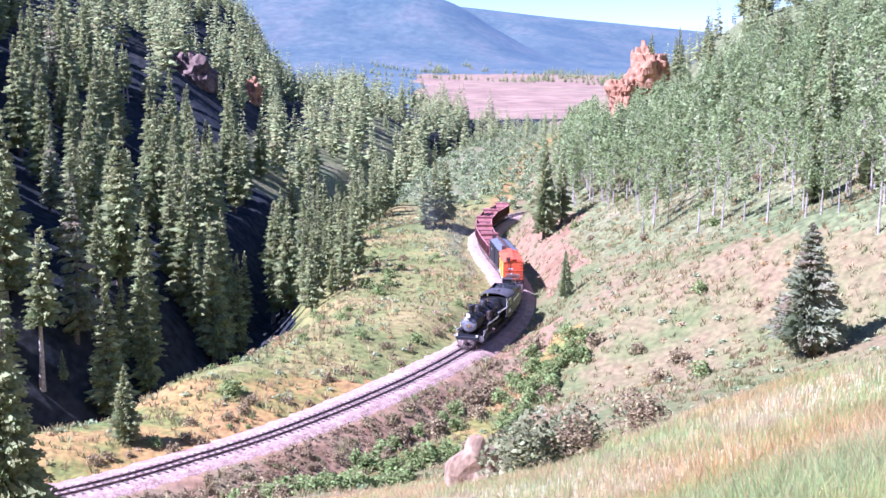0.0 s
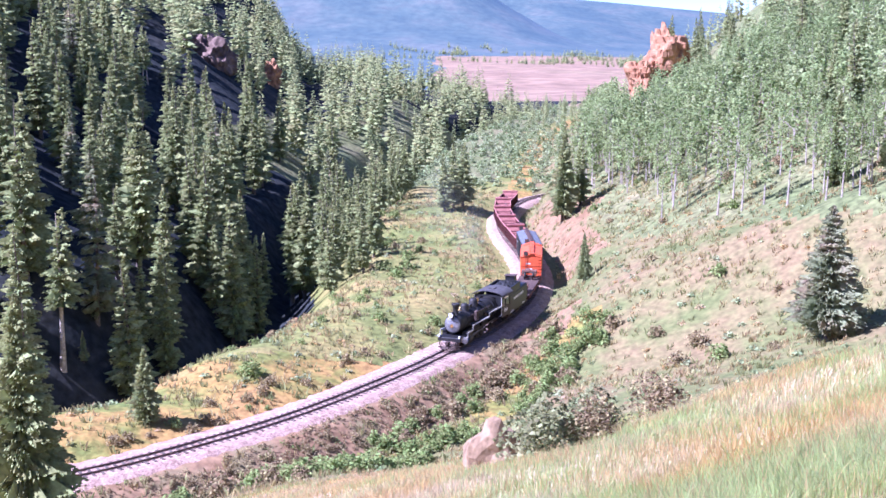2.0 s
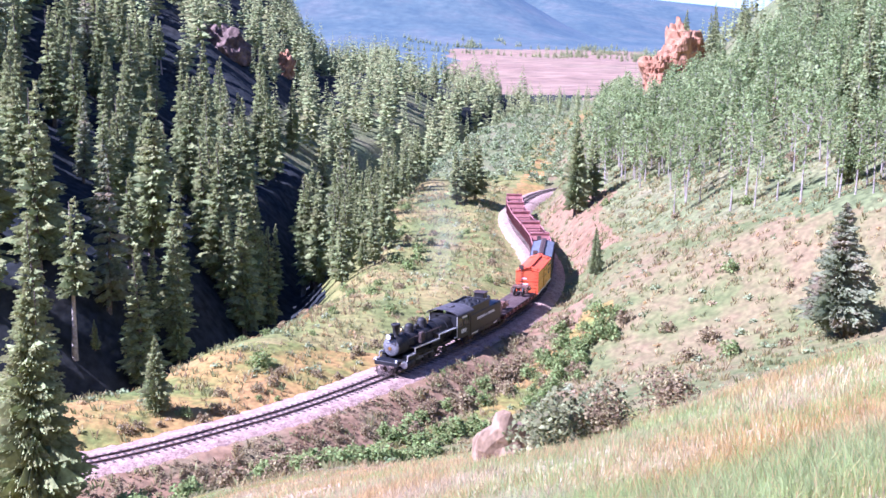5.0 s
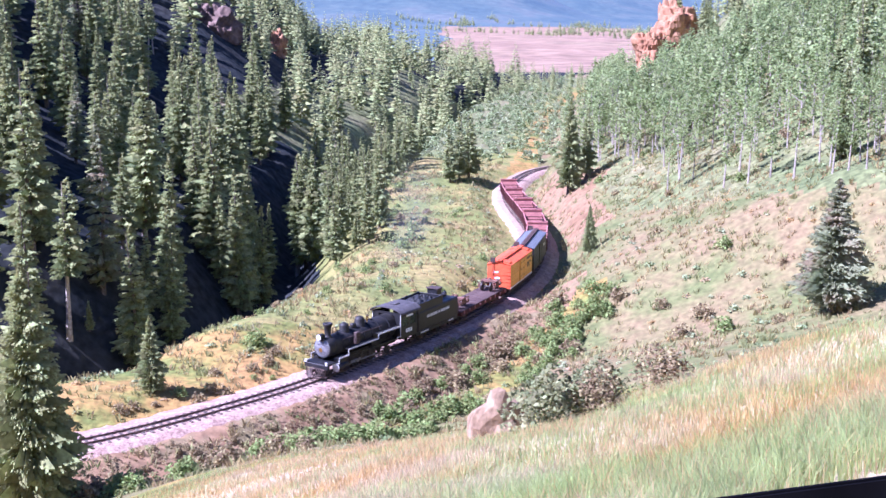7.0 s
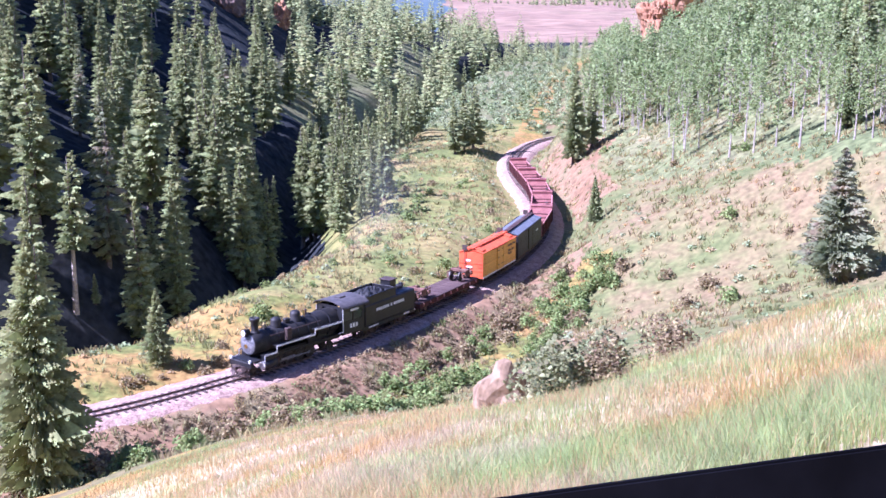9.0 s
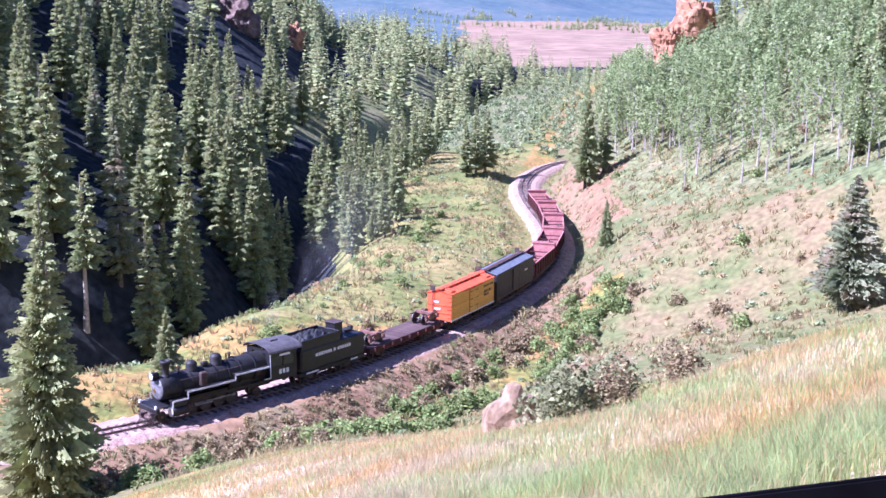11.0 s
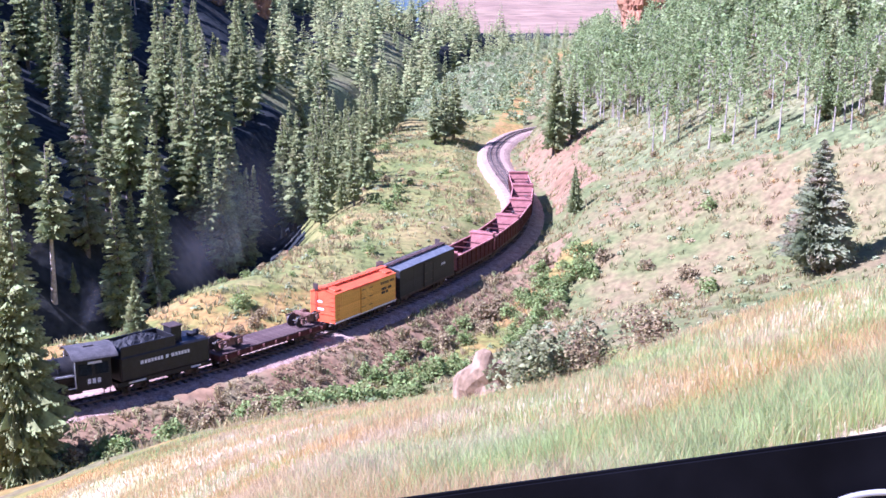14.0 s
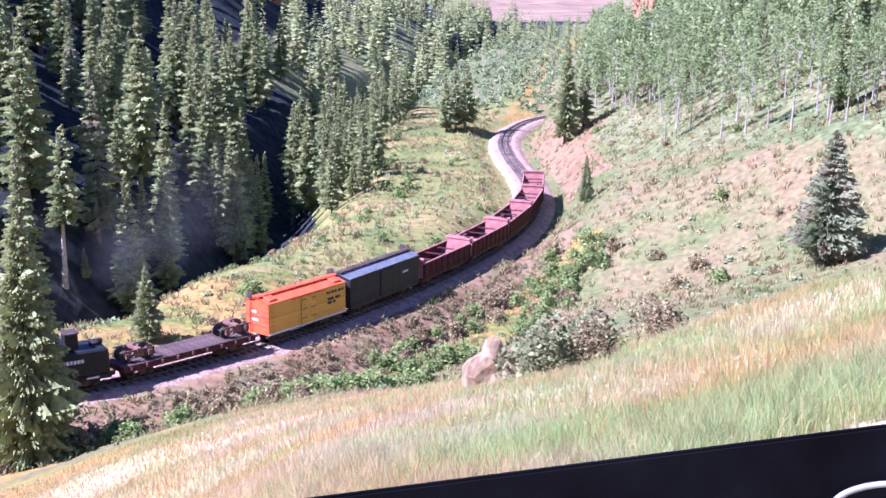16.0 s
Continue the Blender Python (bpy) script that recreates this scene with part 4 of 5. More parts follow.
def lathe(profile, n=28, closed=False):
    """A turned body along x from (x, radius) pairs."""
    bm = bmesh.new()
    rings = [[bm.verts.new((x, r * math.cos(6.2832 * k / n), r * math.sin(6.2832 * k / n))) for k in range(n)] for x, r in profile]
    for a, b in zip(rings, rings[1:]):
        for k in range(n):
            bm.faces.new((a[k], a[(k + 1) % n], b[(k + 1) % n], b[k]))
    bm.faces.new(rings[0][::-1])
    bm.faces.new(rings[-1])
    bmesh.ops.recalc_face_normals(bm, faces=bm.faces)
    return bm


def upright(profile, n=20):
    """A turned body along z from (z, radius) pairs."""
    bm = lathe(profile, n)
    bmesh.ops.rotate(bm, cent=(0, 0, 0), matrix=Matrix.Rotation(radians(-90), 3, "Y"), verts=bm.verts)
    return bm


def moved(bm, x, y, z, rx=0, ry=0, rz=0):
    bmesh.ops.transform(bm, matrix=pose(x, y, z, rx, ry, rz), verts=bm.verts)
    return bm


def boxes(*items, bevel=0.0):
    """One mesh of several boxes: (sx, sy, sz, x, y, z[, rx, ry, rz])."""
    bm = bmesh.new()
    for sx, sy, sz, *p in items:
        box_into(bm, sx, sy, sz, pose(*p), bevel)
    return bm


def wheelset(parent, x, r, gauge=0.914, spoked=False):
    """Two wheels on an axle; turns about y."""
    bm = bmesh.new()
    for s in (1, -1):
        turned = lathe([(-0.06, r + 0.03), (-0.03, r + 0.03), (-0.03, r), (0.06, r), (0.06, r - 0.06), (0.02, r - 0.08), (0.02, 0.12), (0.08, 0.1)], 20)
        bmesh.ops.rotate(turned, cent=(0, 0, 0), matrix=Matrix.Rotation(radians(90 * s), 3, "Z"), verts=turned.verts)
        bmesh.ops.translate(turned, vec=(0, s * gauge / 2, 0), verts=turned.verts)
        me = bpy.data.meshes.new("t")
        turned.to_mesh(me)
        turned.free()
        bm.from_mesh(me)
        bpy.data.meshes.remove(me)
        if spoked:
            for k in range(5):
                box_into(bm, 0.09, 0.03, 2 * (r - 0.08), pose(0, s * (gauge / 2 + 0.05), 0, 0, 36 * k, 0))
            box_into(bm, 0.34, 0.05, 0.42, pose(0, s * (gauge / 2 + 0.06), -0.18 if s > 0 else 0.18))
    rod_into(bm, 0.06, 0.06, gauge, pose(0, gauge / 2, 0, 90, 0, 0), 10)
    o = part("wheelset", bm, WHEEL, parent)
    o.location = (x, 0, r)
    return o


def truck(parent, x, name="truck"):
    """A four-wheel arch-bar truck."""
    bm = bmesh.new()
    for s in (1, -1):
        y = s * 0.72
        box_into(bm, 1.5, 0.05, 0.07, pose(0, y, 0.62))
        box_into(bm, 0.55, 0.05, 0.06, pose(0.42, y, 0.44, 0, 28, 0))
        box_into(bm, 0.55, 0.05, 0.06, pose(-0.42, y, 0.44, 0, -28, 0))
        box_into(bm, 0.5, 0.1, 0.34, pose(0, y, 0.44))
        for q in (0.7, -0.7):
            box_into(bm, 0.2, 0.14, 0.24, pose(q, y, 0.4))
    box_into(bm, 0.34, 1.5, 0.2, pose(0, 0, 0.6))
    t = part(name, bm, IRON, parent)
    t.location = (x, 0, 0)
    for q in (0.72, -0.72):
        wheelset(t, q, 0.33)
    return t


def couplers(parent, half):
    for s in (1, -1):
        part("coupler", boxes((0.5, 0.14, 0.16, s * (half + 0.2), 0, 0.66), (0.22, 0.26, 0.28, s * (half + 0.4), 0, 0.66), bevel=0.02), IRON, parent)


def bars(parent, name, y, z, x0, widths, high, mat=None, label="unreadable white painted letter"):
    """Lettering that cannot be read, as plain bars standing just proud of a side."""
    x = x0
    for w, gap in widths:
        part(name, one_box(w, 0.012, high, pose(x - w / 2, y, z)), mat or WHITE, parent, label)
        x -= w + gap


def locomotive():
    e = car("steam_locomotive", "black narrow gauge steam locomotive with white-edged running boards", "locomotive", 1.4, -11.2, inset=3.8)
    X = 6.3                                                            # tip of the pilot
    part("boiler", moved(lathe([(X - 3.3, 0.8), (X - 3.35, 0.83), (X - 5.0, 0.84), (X - 5.05, 0.86), (X - 6.8, 0.9), (X - 10.3, 1.02), (X - 10.4, 1.0)]), 0, 0, 2.2), SOOT, e, smooth=True)
    for p in (4.1, 5.0, 6.0, 7.0, 8.0, 9.2):
        rr = 0.86 if p < 5 else 0.88 + 0.045 * (p - 5)
        part("boiler_band", moved(lathe([(-0.03, rr), (-0.03, rr + 0.02), (0.03, rr + 0.02), (0.03, rr)]), X - p, 0, 2.2), BLACK, e)
    sb = part("smokebox", moved(lathe([(X - 1.75, 0.78), (X - 1.8, 0.82), (X - 3.3, 0.82), (X - 3.31, 0.75)]), 0, 0, 2.2), SOOT, e, "sooty grey smokebox", smooth=True)
    door = part("smokebox_door", moved(lathe([(0.0, 0.78), (0.05, 0.74), (0.08, 0.6), (0.16, 0.45), (0.2, 0.2), (0.21, 0.05)]), X - 1.76, 0, 2.2), GREY_FRONT, e, "grey painted smokebox door", smooth=True)
    part("number_disc", moved(lathe([(0, 0.16), (0.03, 0.16), (0.035, 0.14)], 16), X - 1.56, 0, 2.1), BRASS, door)
    part("handrail", boxes((0.03, 1.1, 0.03, X - 1.5, 0, 2.62)), GREY_FRONT, door)
    lamp = part("headlight", moved(lathe([(-0.3, 0.2), (-0.28, 0.24), (0.16, 0.25), (0.2, 0.27), (0.22, 0.27)]), X - 1.55, 0, 3.12), BLACK, e, smooth=True)
    part("lens", moved(lathe([(0, 0.23), (0.02, 0.22), (0.04, 0.1)]), X - 1.33, 0, 3.12), LAMP_GLASS, lamp)
    part("headlight_bracket", boxes((0.4, 0.36, 0.06, X - 1.6, 0, 2.86), (0.06, 0.3, 0.3, X - 1.72, 0, 2.72)), BLACK, e)
    part("chimney", moved(upright([(0, 0.4), (0.1, 0.28), (0.18, 0.24), (0.8, 0.28), (0.95, 0.38), (1.08, 0.4), (1.13, 0.36), (1.14, 0.25), (0.7, 0.2)]), X - 2.45, 0, 2.92), SOOT, e, smooth=True)
    bell = part("bell", moved(upright([(0, 0.17), (0.04, 0.16), (0.12, 0.11), (0.24, 0.08), (0.28, 0.02)]), X - 3.35, 0, 3.2), BRASS, e, "dark brass bell in a yoke", smooth=True)
    part("bell_yoke", boxes((0.06, 0.04, 0.4, X - 3.35, 0.22, 3.2), (0.06, 0.04, 0.4, X - 3.35, -0.22, 3.2), (0.06, 0.48, 0.05, X - 3.35, 0, 3.5)), BLACK, bell)
    part("sand_dome", moved(upright([(0, 0.46), (0.1, 0.4), (0.5, 0.39), (0.6, 0.36), (0.72, 0.2), (0.76, 0.05)]), X - 4.5, 0, 2.92), SOOT, e, smooth=True)
    part("steam_dome", moved(upright([(0, 0.5), (0.1, 0.42), (0.55, 0.41), (0.68, 0.36), (0.8, 0.2), (0.84, 0.05)]), X - 6.5, 0, 2.95), SOOT, e, smooth=True)
    part("whistle", moved(upright([(0, 0.05), (0.2, 0.05), (0.22, 0.08), (0.5, 0.08), (0.52, 0.03)], 12), X - 7.3, 0.12, 3.12), BRASS, e)
    part("safety_valve", moved(upright([(0, 0.08), (0.3, 0.08), (0.34, 0.12), (0.44, 0.1)], 12), X - 7.7, -0.12, 3.14), IRON, e)
    part("generator", boxes((0.5, 0.32, 0.34, X - 5.5, 0.1, 3.22), bevel=0.06), SOOT, e)
    # running boards, stepped, with white edges
    for s in (1, -1):
        y = s * 1.12
        run = [(2.1, 3.3, 1.5), (3.3, 7.2, 1.95), (7.2, 10.1, 2.3)]
        bd = part("running_board", boxes(*[(b - a, 0.5, 0.05, X - (a + b) / 2, y, z) for a, b, z in run]), SOOT, e)
        ed = [(b - a, 0.025, 0.12, X - (a + b) / 2, s * 1.385, z) for a, b, z in run]
        ed += [(0.08, 0.025, run[i + 1][2] - run[i][2] + 0.09, X - run[i][1], s * 1.386, (run[i + 1][2] + run[i][2]) / 2) for i in range(2)]
        ed += [(0.08, 0.025, 0.45, X - 2.1, s * 1.386, 1.3), (0.9, 0.025, 0.08, X - 1.65, s * 1.385, 1.1)]
        part("white_edge", boxes(*ed), WHITE, bd, "white painted edge strip")
        cyl = part("cylinder", moved(lathe([(-0.62, 0.3), (-0.6, 0.36), (0.6, 0.36), (0.62, 0.3), (0.68, 0.12)]), X - 2.75, s * 1.05, 0.72), BLACK, e, smooth=True)
        part("cylinder_head", moved(lathe([(0, 0.33), (0.03, 0.32), (0.05, 0.14)]), X - 2.11, s * 1.05, 0.72), WHITE, cyl, "white painted cylinder head")
        part("steam_chest", boxes((1.1, 0.5, 0.36, X - 2.75, s * 1.02, 1.2), bevel=0.05), BLACK, e)
        part("air_pipe", boxes((5.2, 0.05, 0.05, X - 5.6, s * 0.98, 2.75)), IRON, e)
        part("counterweight_frame", boxes((6.2, 0.06, 0.12, X - 6.4, s * 0.95, 1.15), (0.12, 0.06, 0.7, X - 4.0, s * 0.95, 0.95), (0.12, 0.06, 0.7, X - 8.6, s * 0.95, 0.95)), BLACK, e)
    part("air_compressor", boxes((0.5, 0.34, 0.95, X - 4.7, 1.12, 2.55), bevel=0.06), IRON, e)
    part("air_tank", moved(lathe([(-0.9, 0.1), (-0.88, 0.24), (0.88, 0.24), (0.9, 0.1)], 16), X - 5.6, -1.1, 1.55), BLACK, e, smooth=True)
    part("frame", boxes((8.8, 0.12, 0.5, X - 6.4, 0.36, 0.95), (8.8, 0.12, 0.5, X - 6.4, -0.36, 0.95), (2.2, 1.7, 0.2, X - 9.8, 0, 1.1)), BLACK, e)
    part("firebox", boxes((3.0, 1.3, 1.3, X - 8.7, 0, 1.55), bevel=0.08), BLACK, e)
    # pilot
    beam = part("pilot_beam", boxes((0.28, 2.3, 0.34, X - 1.1, 0, 0.95), bevel=0.02), BLACK, e)
    for s in (1, -1):
        part("marker", boxes((0.16, 0.16, 0.24, X - 1.0, s * 1.0, 1.24), bevel=0.03), WHITE, beam, "white marker lamp")
    part("pilot_deck", boxes((0.9, 2.2, 0.06, X - 1.6, 0, 1.15)), BLACK, e)
    pil = part("pilot", boxes((0.1, 2.1, 0.1, X - 0.95, 0, 0.2), (0.95, 0.08, 0.1, X - 0.5, 0, 0.16)), IRON, e, "slatted iron pilot")
    for k in range(-6, 7):
        a = k / 6.0
        m = look((X - 0.95, a * 0.98, 0.78), (X - 0.1 - 0.75 * abs(a), a * 0.8, 0.16))
        part("slat", one_box(0.06, 0.05, 1.0 - 0.25 * abs(a), m @ pose(0, 0, -0.45 + 0.08 * abs(a), 0, 0, 0)), IRON, pil)
    part("front_coupler", boxes((0.5, 0.14, 0.16, X - 0.7, 0, 0.72), (0.2, 0.26, 0.26, X - 0.45, 0, 0.72)), IRON, e)
    # cab
    c0, c1 = X - 10.2, X - 12.5
    cx, cl = (c0 + c1) / 2, c0 - c1
    cab = part("cab", boxes((0.06, 2.75, 1.0, c0, 0, 1.65), (0.06, 0.55, 1.0, c0, 1.1, 2.65), (0.06, 0.55, 1.0, c0, -1.1, 2.65), (0.06, 2.75, 0.22, c0, 0, 3.26),
                             (cl, 0.06, 1.0, cx, 1.4, 1.7), (cl, 0.06, 1.0, cx, -1.4, 1.7), (cl, 0.06, 0.3, cx, 1.4, 3.15), (cl, 0.06, 0.3, cx, -1.4, 3.15),
                             *[(0.16, 0.06, 0.82, x, s * 1.4, 2.6) for s in (1, -1) for x in (c0 - 0.08, cx, c1 + 0.08)], (cl, 2.7, 0.08, cx, 0, 1.2)), BLACK, e)
    for s in (1, -1):
        for x in (c0 - 0.6, c1 + 0.6):
            part("window", boxes((0.88, 0.02, 0.8, x, s * 1.385, 2.6)), GLASS_DARK, cab, "dark side window")
        part("cab_edge", boxes((0.06, 0.03, 1.75, c0 + 0.03, s * 1.43, 2.35), (0.6, 0.03, 0.06, c0 + 0.26, s * 1.43, 1.45)), WHITE, cab, "white painted corner strip")
        bars(cab, "cab_figure", s * 1.44, 1.78, cx + 0.42, ((0.22, 0.1), (0.22, 0.1), (0.22, 0.1)), 0.34)
        part("step", boxes((0.5, 0.3, 0.05, c1 + 0.3, s * 1.25, 0.55), (0.05, 0.05, 0.65, c1 + 0.1, s * 1.25, 0.86), (0.05, 0.05, 0.65, c1 + 0.5, s * 1.25, 0.86)), IRON, cab)
        part("sill_plate", boxes((0.9, 0.03, 0.16, cx - 0.1, s * 1.44, 3.02)), WHITE, cab, "white painted plate under the eave")
    bm = bmesh.new()
    arc = [(1.62 * math.sin(a), 3.22 + 0.52 * math.cos(a) / 1.0) for a in np.linspace(-1.5, 1.5, 15)]
    for x in (c0 + 0.25, c1 - 0.45):
        for dz in (0.0, 0.05):
            for y, z in arc:
                bm.verts.new((x, y, z + dz))
    bm.verts.ensure_lookup_table()
    n = len(arc)
    v = bm.verts
    for i in range(n - 1):
        bm.faces.new((v[n + i], v[n + i + 1], v[3 * n + i + 1], v[3 * n + i]))
        bm.faces.new((v[i], v[2 * n + i], v[2 * n + i + 1], v[i + 1]))
        bm.faces.new((v[i], v[i + 1], v[n + i + 1], v[n + i]))
        bm.faces.new((v[2 * n + i], v[3 * n + i], v[3 * n + i + 1], v[2 * n + i + 1]))
    bm.faces.new((v[0], v[n], v[3 * n], v[2 * n]))
    bm.faces.new((v[n - 1], v[3 * n - 1], v[4 * n - 1], v[2 * n - 1]))
    bmesh.ops.recalc_face_normals(bm, faces=bm.faces)
    roof = part("cab_roof", bm, ROOF_RED, e, "weathered black cab roof")
    part("roof_vent", boxes((0.7, 0.6, 0.1, cx, 0, 3.84), bevel=0.03), ROOF_RED, roof)
    for p in (4.15, 5.25, 6.35, 7.45):
        wheelset(e, X - p, 0.5, spoked=True)
    wheelset(e, X - 1.75, 0.33)
    wheelset(e, X - 9.6, 0.36)
    for s in (1, -1):
        rod = part("side_rod", boxes((3.5, 0.05, 0.1, 0, 0, 0), *[(0.2, 0.07, 0.18, q, 0, 0) for q in (-1.65, -0.55, 0.55, 1.65)], bevel=0.01), GREY_FRONT, e)
        RODS.append((rod, X - 5.8, s * 0.6, s))
        part("main_rod", boxes((2.6, 0.05, 0.1, X - 4.4, s * 0.72, 0.6)), GREY_FRONT, e)
        part("crosshead", boxes((0.5, 0.14, 0.3, X - 3.6, s * 0.95, 0.72), (1.1, 0.06, 0.05, X - 3.9, s * 0.95, 0.92)), IRON, e)
    return e


def tender():
    e = car("tender", "black locomotive tender with white lettering and a coal heap", "tender", -11.4, -18.7, inset=1.7)
    part("frame", boxes((7.3, 2.3, 0.3, 0, 0, 0.9), bevel=0.02), BLACK, e)
    tank = part("tank", boxes((7.0, 2.6, 1.75, 0, 0, 1.95), bevel=0.12), BLACK, e)
    part("coal_bunker", boxes((4.2, 0.06, 0.75, 1.3, 1.2, 3.1), (4.2, 0.06, 0.75, 1.3, -1.2, 3.1), (0.06, 2.4, 0.75, -0.8, 0, 3.1), (4.2, 0.12, 0.06, 1.3, 1.2, 3.48), (4.2, 0.12, 0.06, 1.3, -1.2, 3.48), bevel=0.015), BLACK, e)
    bm = bmesh.new()
    bmesh.ops.create_grid(bm, x_segments=18, y_segments=14, size=1.0)
    rnd = random.Random(4)
    for v in bm.verts:
        edge = max(abs(v.co.x), abs(v.co.y))
        v.co = Vector((v.co.x * 2.0 + 1.3, v.co.y * 1.14, 3.1 + 0.6 * (1 - edge ** 2) + rnd.uniform(-0.09, 0.09)))
    part("coal", bm, COAL, e, "heap of dull black coal")
    hatch = part("water_hatch", moved(upright([(0, 0.36), (0.2, 0.36), (0.24, 0.3), (0.25, 0.05)], 16), -2.9, 0, 2.8), SOOT, e)
    part("doghouse", boxes((0.85, 1.0, 1.1, -1.3, 0.1, 3.35), bevel=0.03), BLACK, e, "small black lookout hut")
    part("doghouse_roof", boxes((1.05, 1.2, 0.06, -1.3, 0.1, 3.93), bevel=0.02), IRON, e)
    part("rear_lamp", moved(lathe([(-0.16, 0.18), (0.14, 0.2), (0.16, 0.16)], 16), -3.25, 0, 3.0), BLACK, e)
    for s in (1, -1):
        bars(tank, "letter", s * 1.307, 2.2, 2.0, ((0.24, 0.07), (0.18, 0.06), (0.22, 0.06), (0.18, 0.06), (0.18, 0.06), (0.2, 0.06), (0.16, 0.22), (0.22, 0.22), (0.24, 0.07), (0.2, 0.06), (0.16, 0.06), (0.18, 0.06), (0.2, 0.06), (0.16, 0.06)), 0.24)
        for wide, x in ((1.3, 2.2), (0.8, -2.4)):
            part("sill_stripe", one_box(wide, 0.02, 0.12, pose(x, s * 1.165, 0.92)), WHITE, e, "white painted stripe on the sill")
        part("grab_rail", boxes((0.03, 0.03, 1.2, 3.48, s * 1.33, 1.8), (0.03, 0.03, 1.2, -3.48, s * 1.33, 1.8)), IRON, tank)
    for x in (2.0, -2.0):
        truck(e, x)
    couplers(e, 3.65)
    return e


def flat_car():
    e = car("flat_car", "oxide red flat car carrying two spare wheel trucks", "rail car", -19.2, -29.9)
    L = 10.7
    part("sill", boxes((L, 0.16, 0.36, 0, 1.16, 0.98), (L, 0.16, 0.36, 0, -1.16, 0.98), (L, 0.3, 0.3, 0, 0, 0.9), (0.25, 2.4, 0.36, L / 2 - 0.12, 0, 0.98), (0.25, 2.4, 0.36, -L / 2 + 0.12, 0, 0.98), bevel=0.01), MAROON, e)
    for k in range(30):
        o = part("deck_board", one_box(L / 30 - 0.02, 2.46, 0.07, pose(-L / 2 + (k + 0.5) * L / 30, 0, 1.2)), DECK, e) if k == 0 else None
        if k == 0:
            first = o
        else:
            o = new("deck_board", first.data)
            o.parent, o.location = e, (k * L / 30, 0, 0.004 * (k % 3))
    for s in (1, -1):
        for k in range(9):
            part("stake_pocket", one_box(0.14, 0.07, 0.24, pose(-4.8 + 1.2 * k, s * 1.275, 1.04)), PINK, e)
        part("truss_rod", boxes((6.0, 0.04, 0.04, 0, s * 0.8, 0.5), (1.9, 0.04, 0.04, 3.8, s * 0.8, 0.68, 0, -12, 0), (1.9, 0.04, 0.04, -3.8, s * 0.8, 0.68, 0, 12, 0)), IRON, e)
    for x in (3.7, -3.7):
        truck(e, x)
    couplers(e, L / 2)
    return e


def spare_truck(x):
    """A spare truck that rides on the flat car's deck."""
    t = car("spare_truck", "spare rusty wheel truck lashed on the flat car deck", "wheel truck", -24.55 + x + 1.0, -24.55 + x - 1.0, "spare trucks", inset=0.5)
    for s in (1, -1):
        body = bmesh.new()
        box_into(body, 2.3, 0.08, 0.1, pose(0, s * 0.74, 2.04))
        box_into(body, 0.7, 0.08, 0.5, pose(0, s * 0.74, 1.8))
        for q in (0.85, -0.85):
            box_into(body, 0.28, 0.18, 0.34, pose(q, s * 0.74, 1.72))
            box_into(body, 0.75, 0.06, 0.07, pose(q * 0.62, s * 0.74, 1.78, 0, 30 if q > 0 else -30, 0))
        part("side_frame", body, RUST, t, "rust-brown cast side frame")
    part("bolster", boxes((0.36, 1.7, 0.26, 0, 0, 2.05), (0.2, 0.2, 0.2, 0, 0, 2.26), bevel=0.03), RUST, t)
    for q in (0.85, -0.85):
        o = wheelset(t, q, 0.42)
        o.name = "loose_wheelset"
        o.location.z = 1.24 + 0.45
    part("chain", boxes((2.0, 0.04, 0.04, 0, 0.4, 1.4, 0, 10, 0), (2.0, 0.04, 0.04, 0, -0.4, 1.4, 0, -10, 0)), IRON, t)
    return t


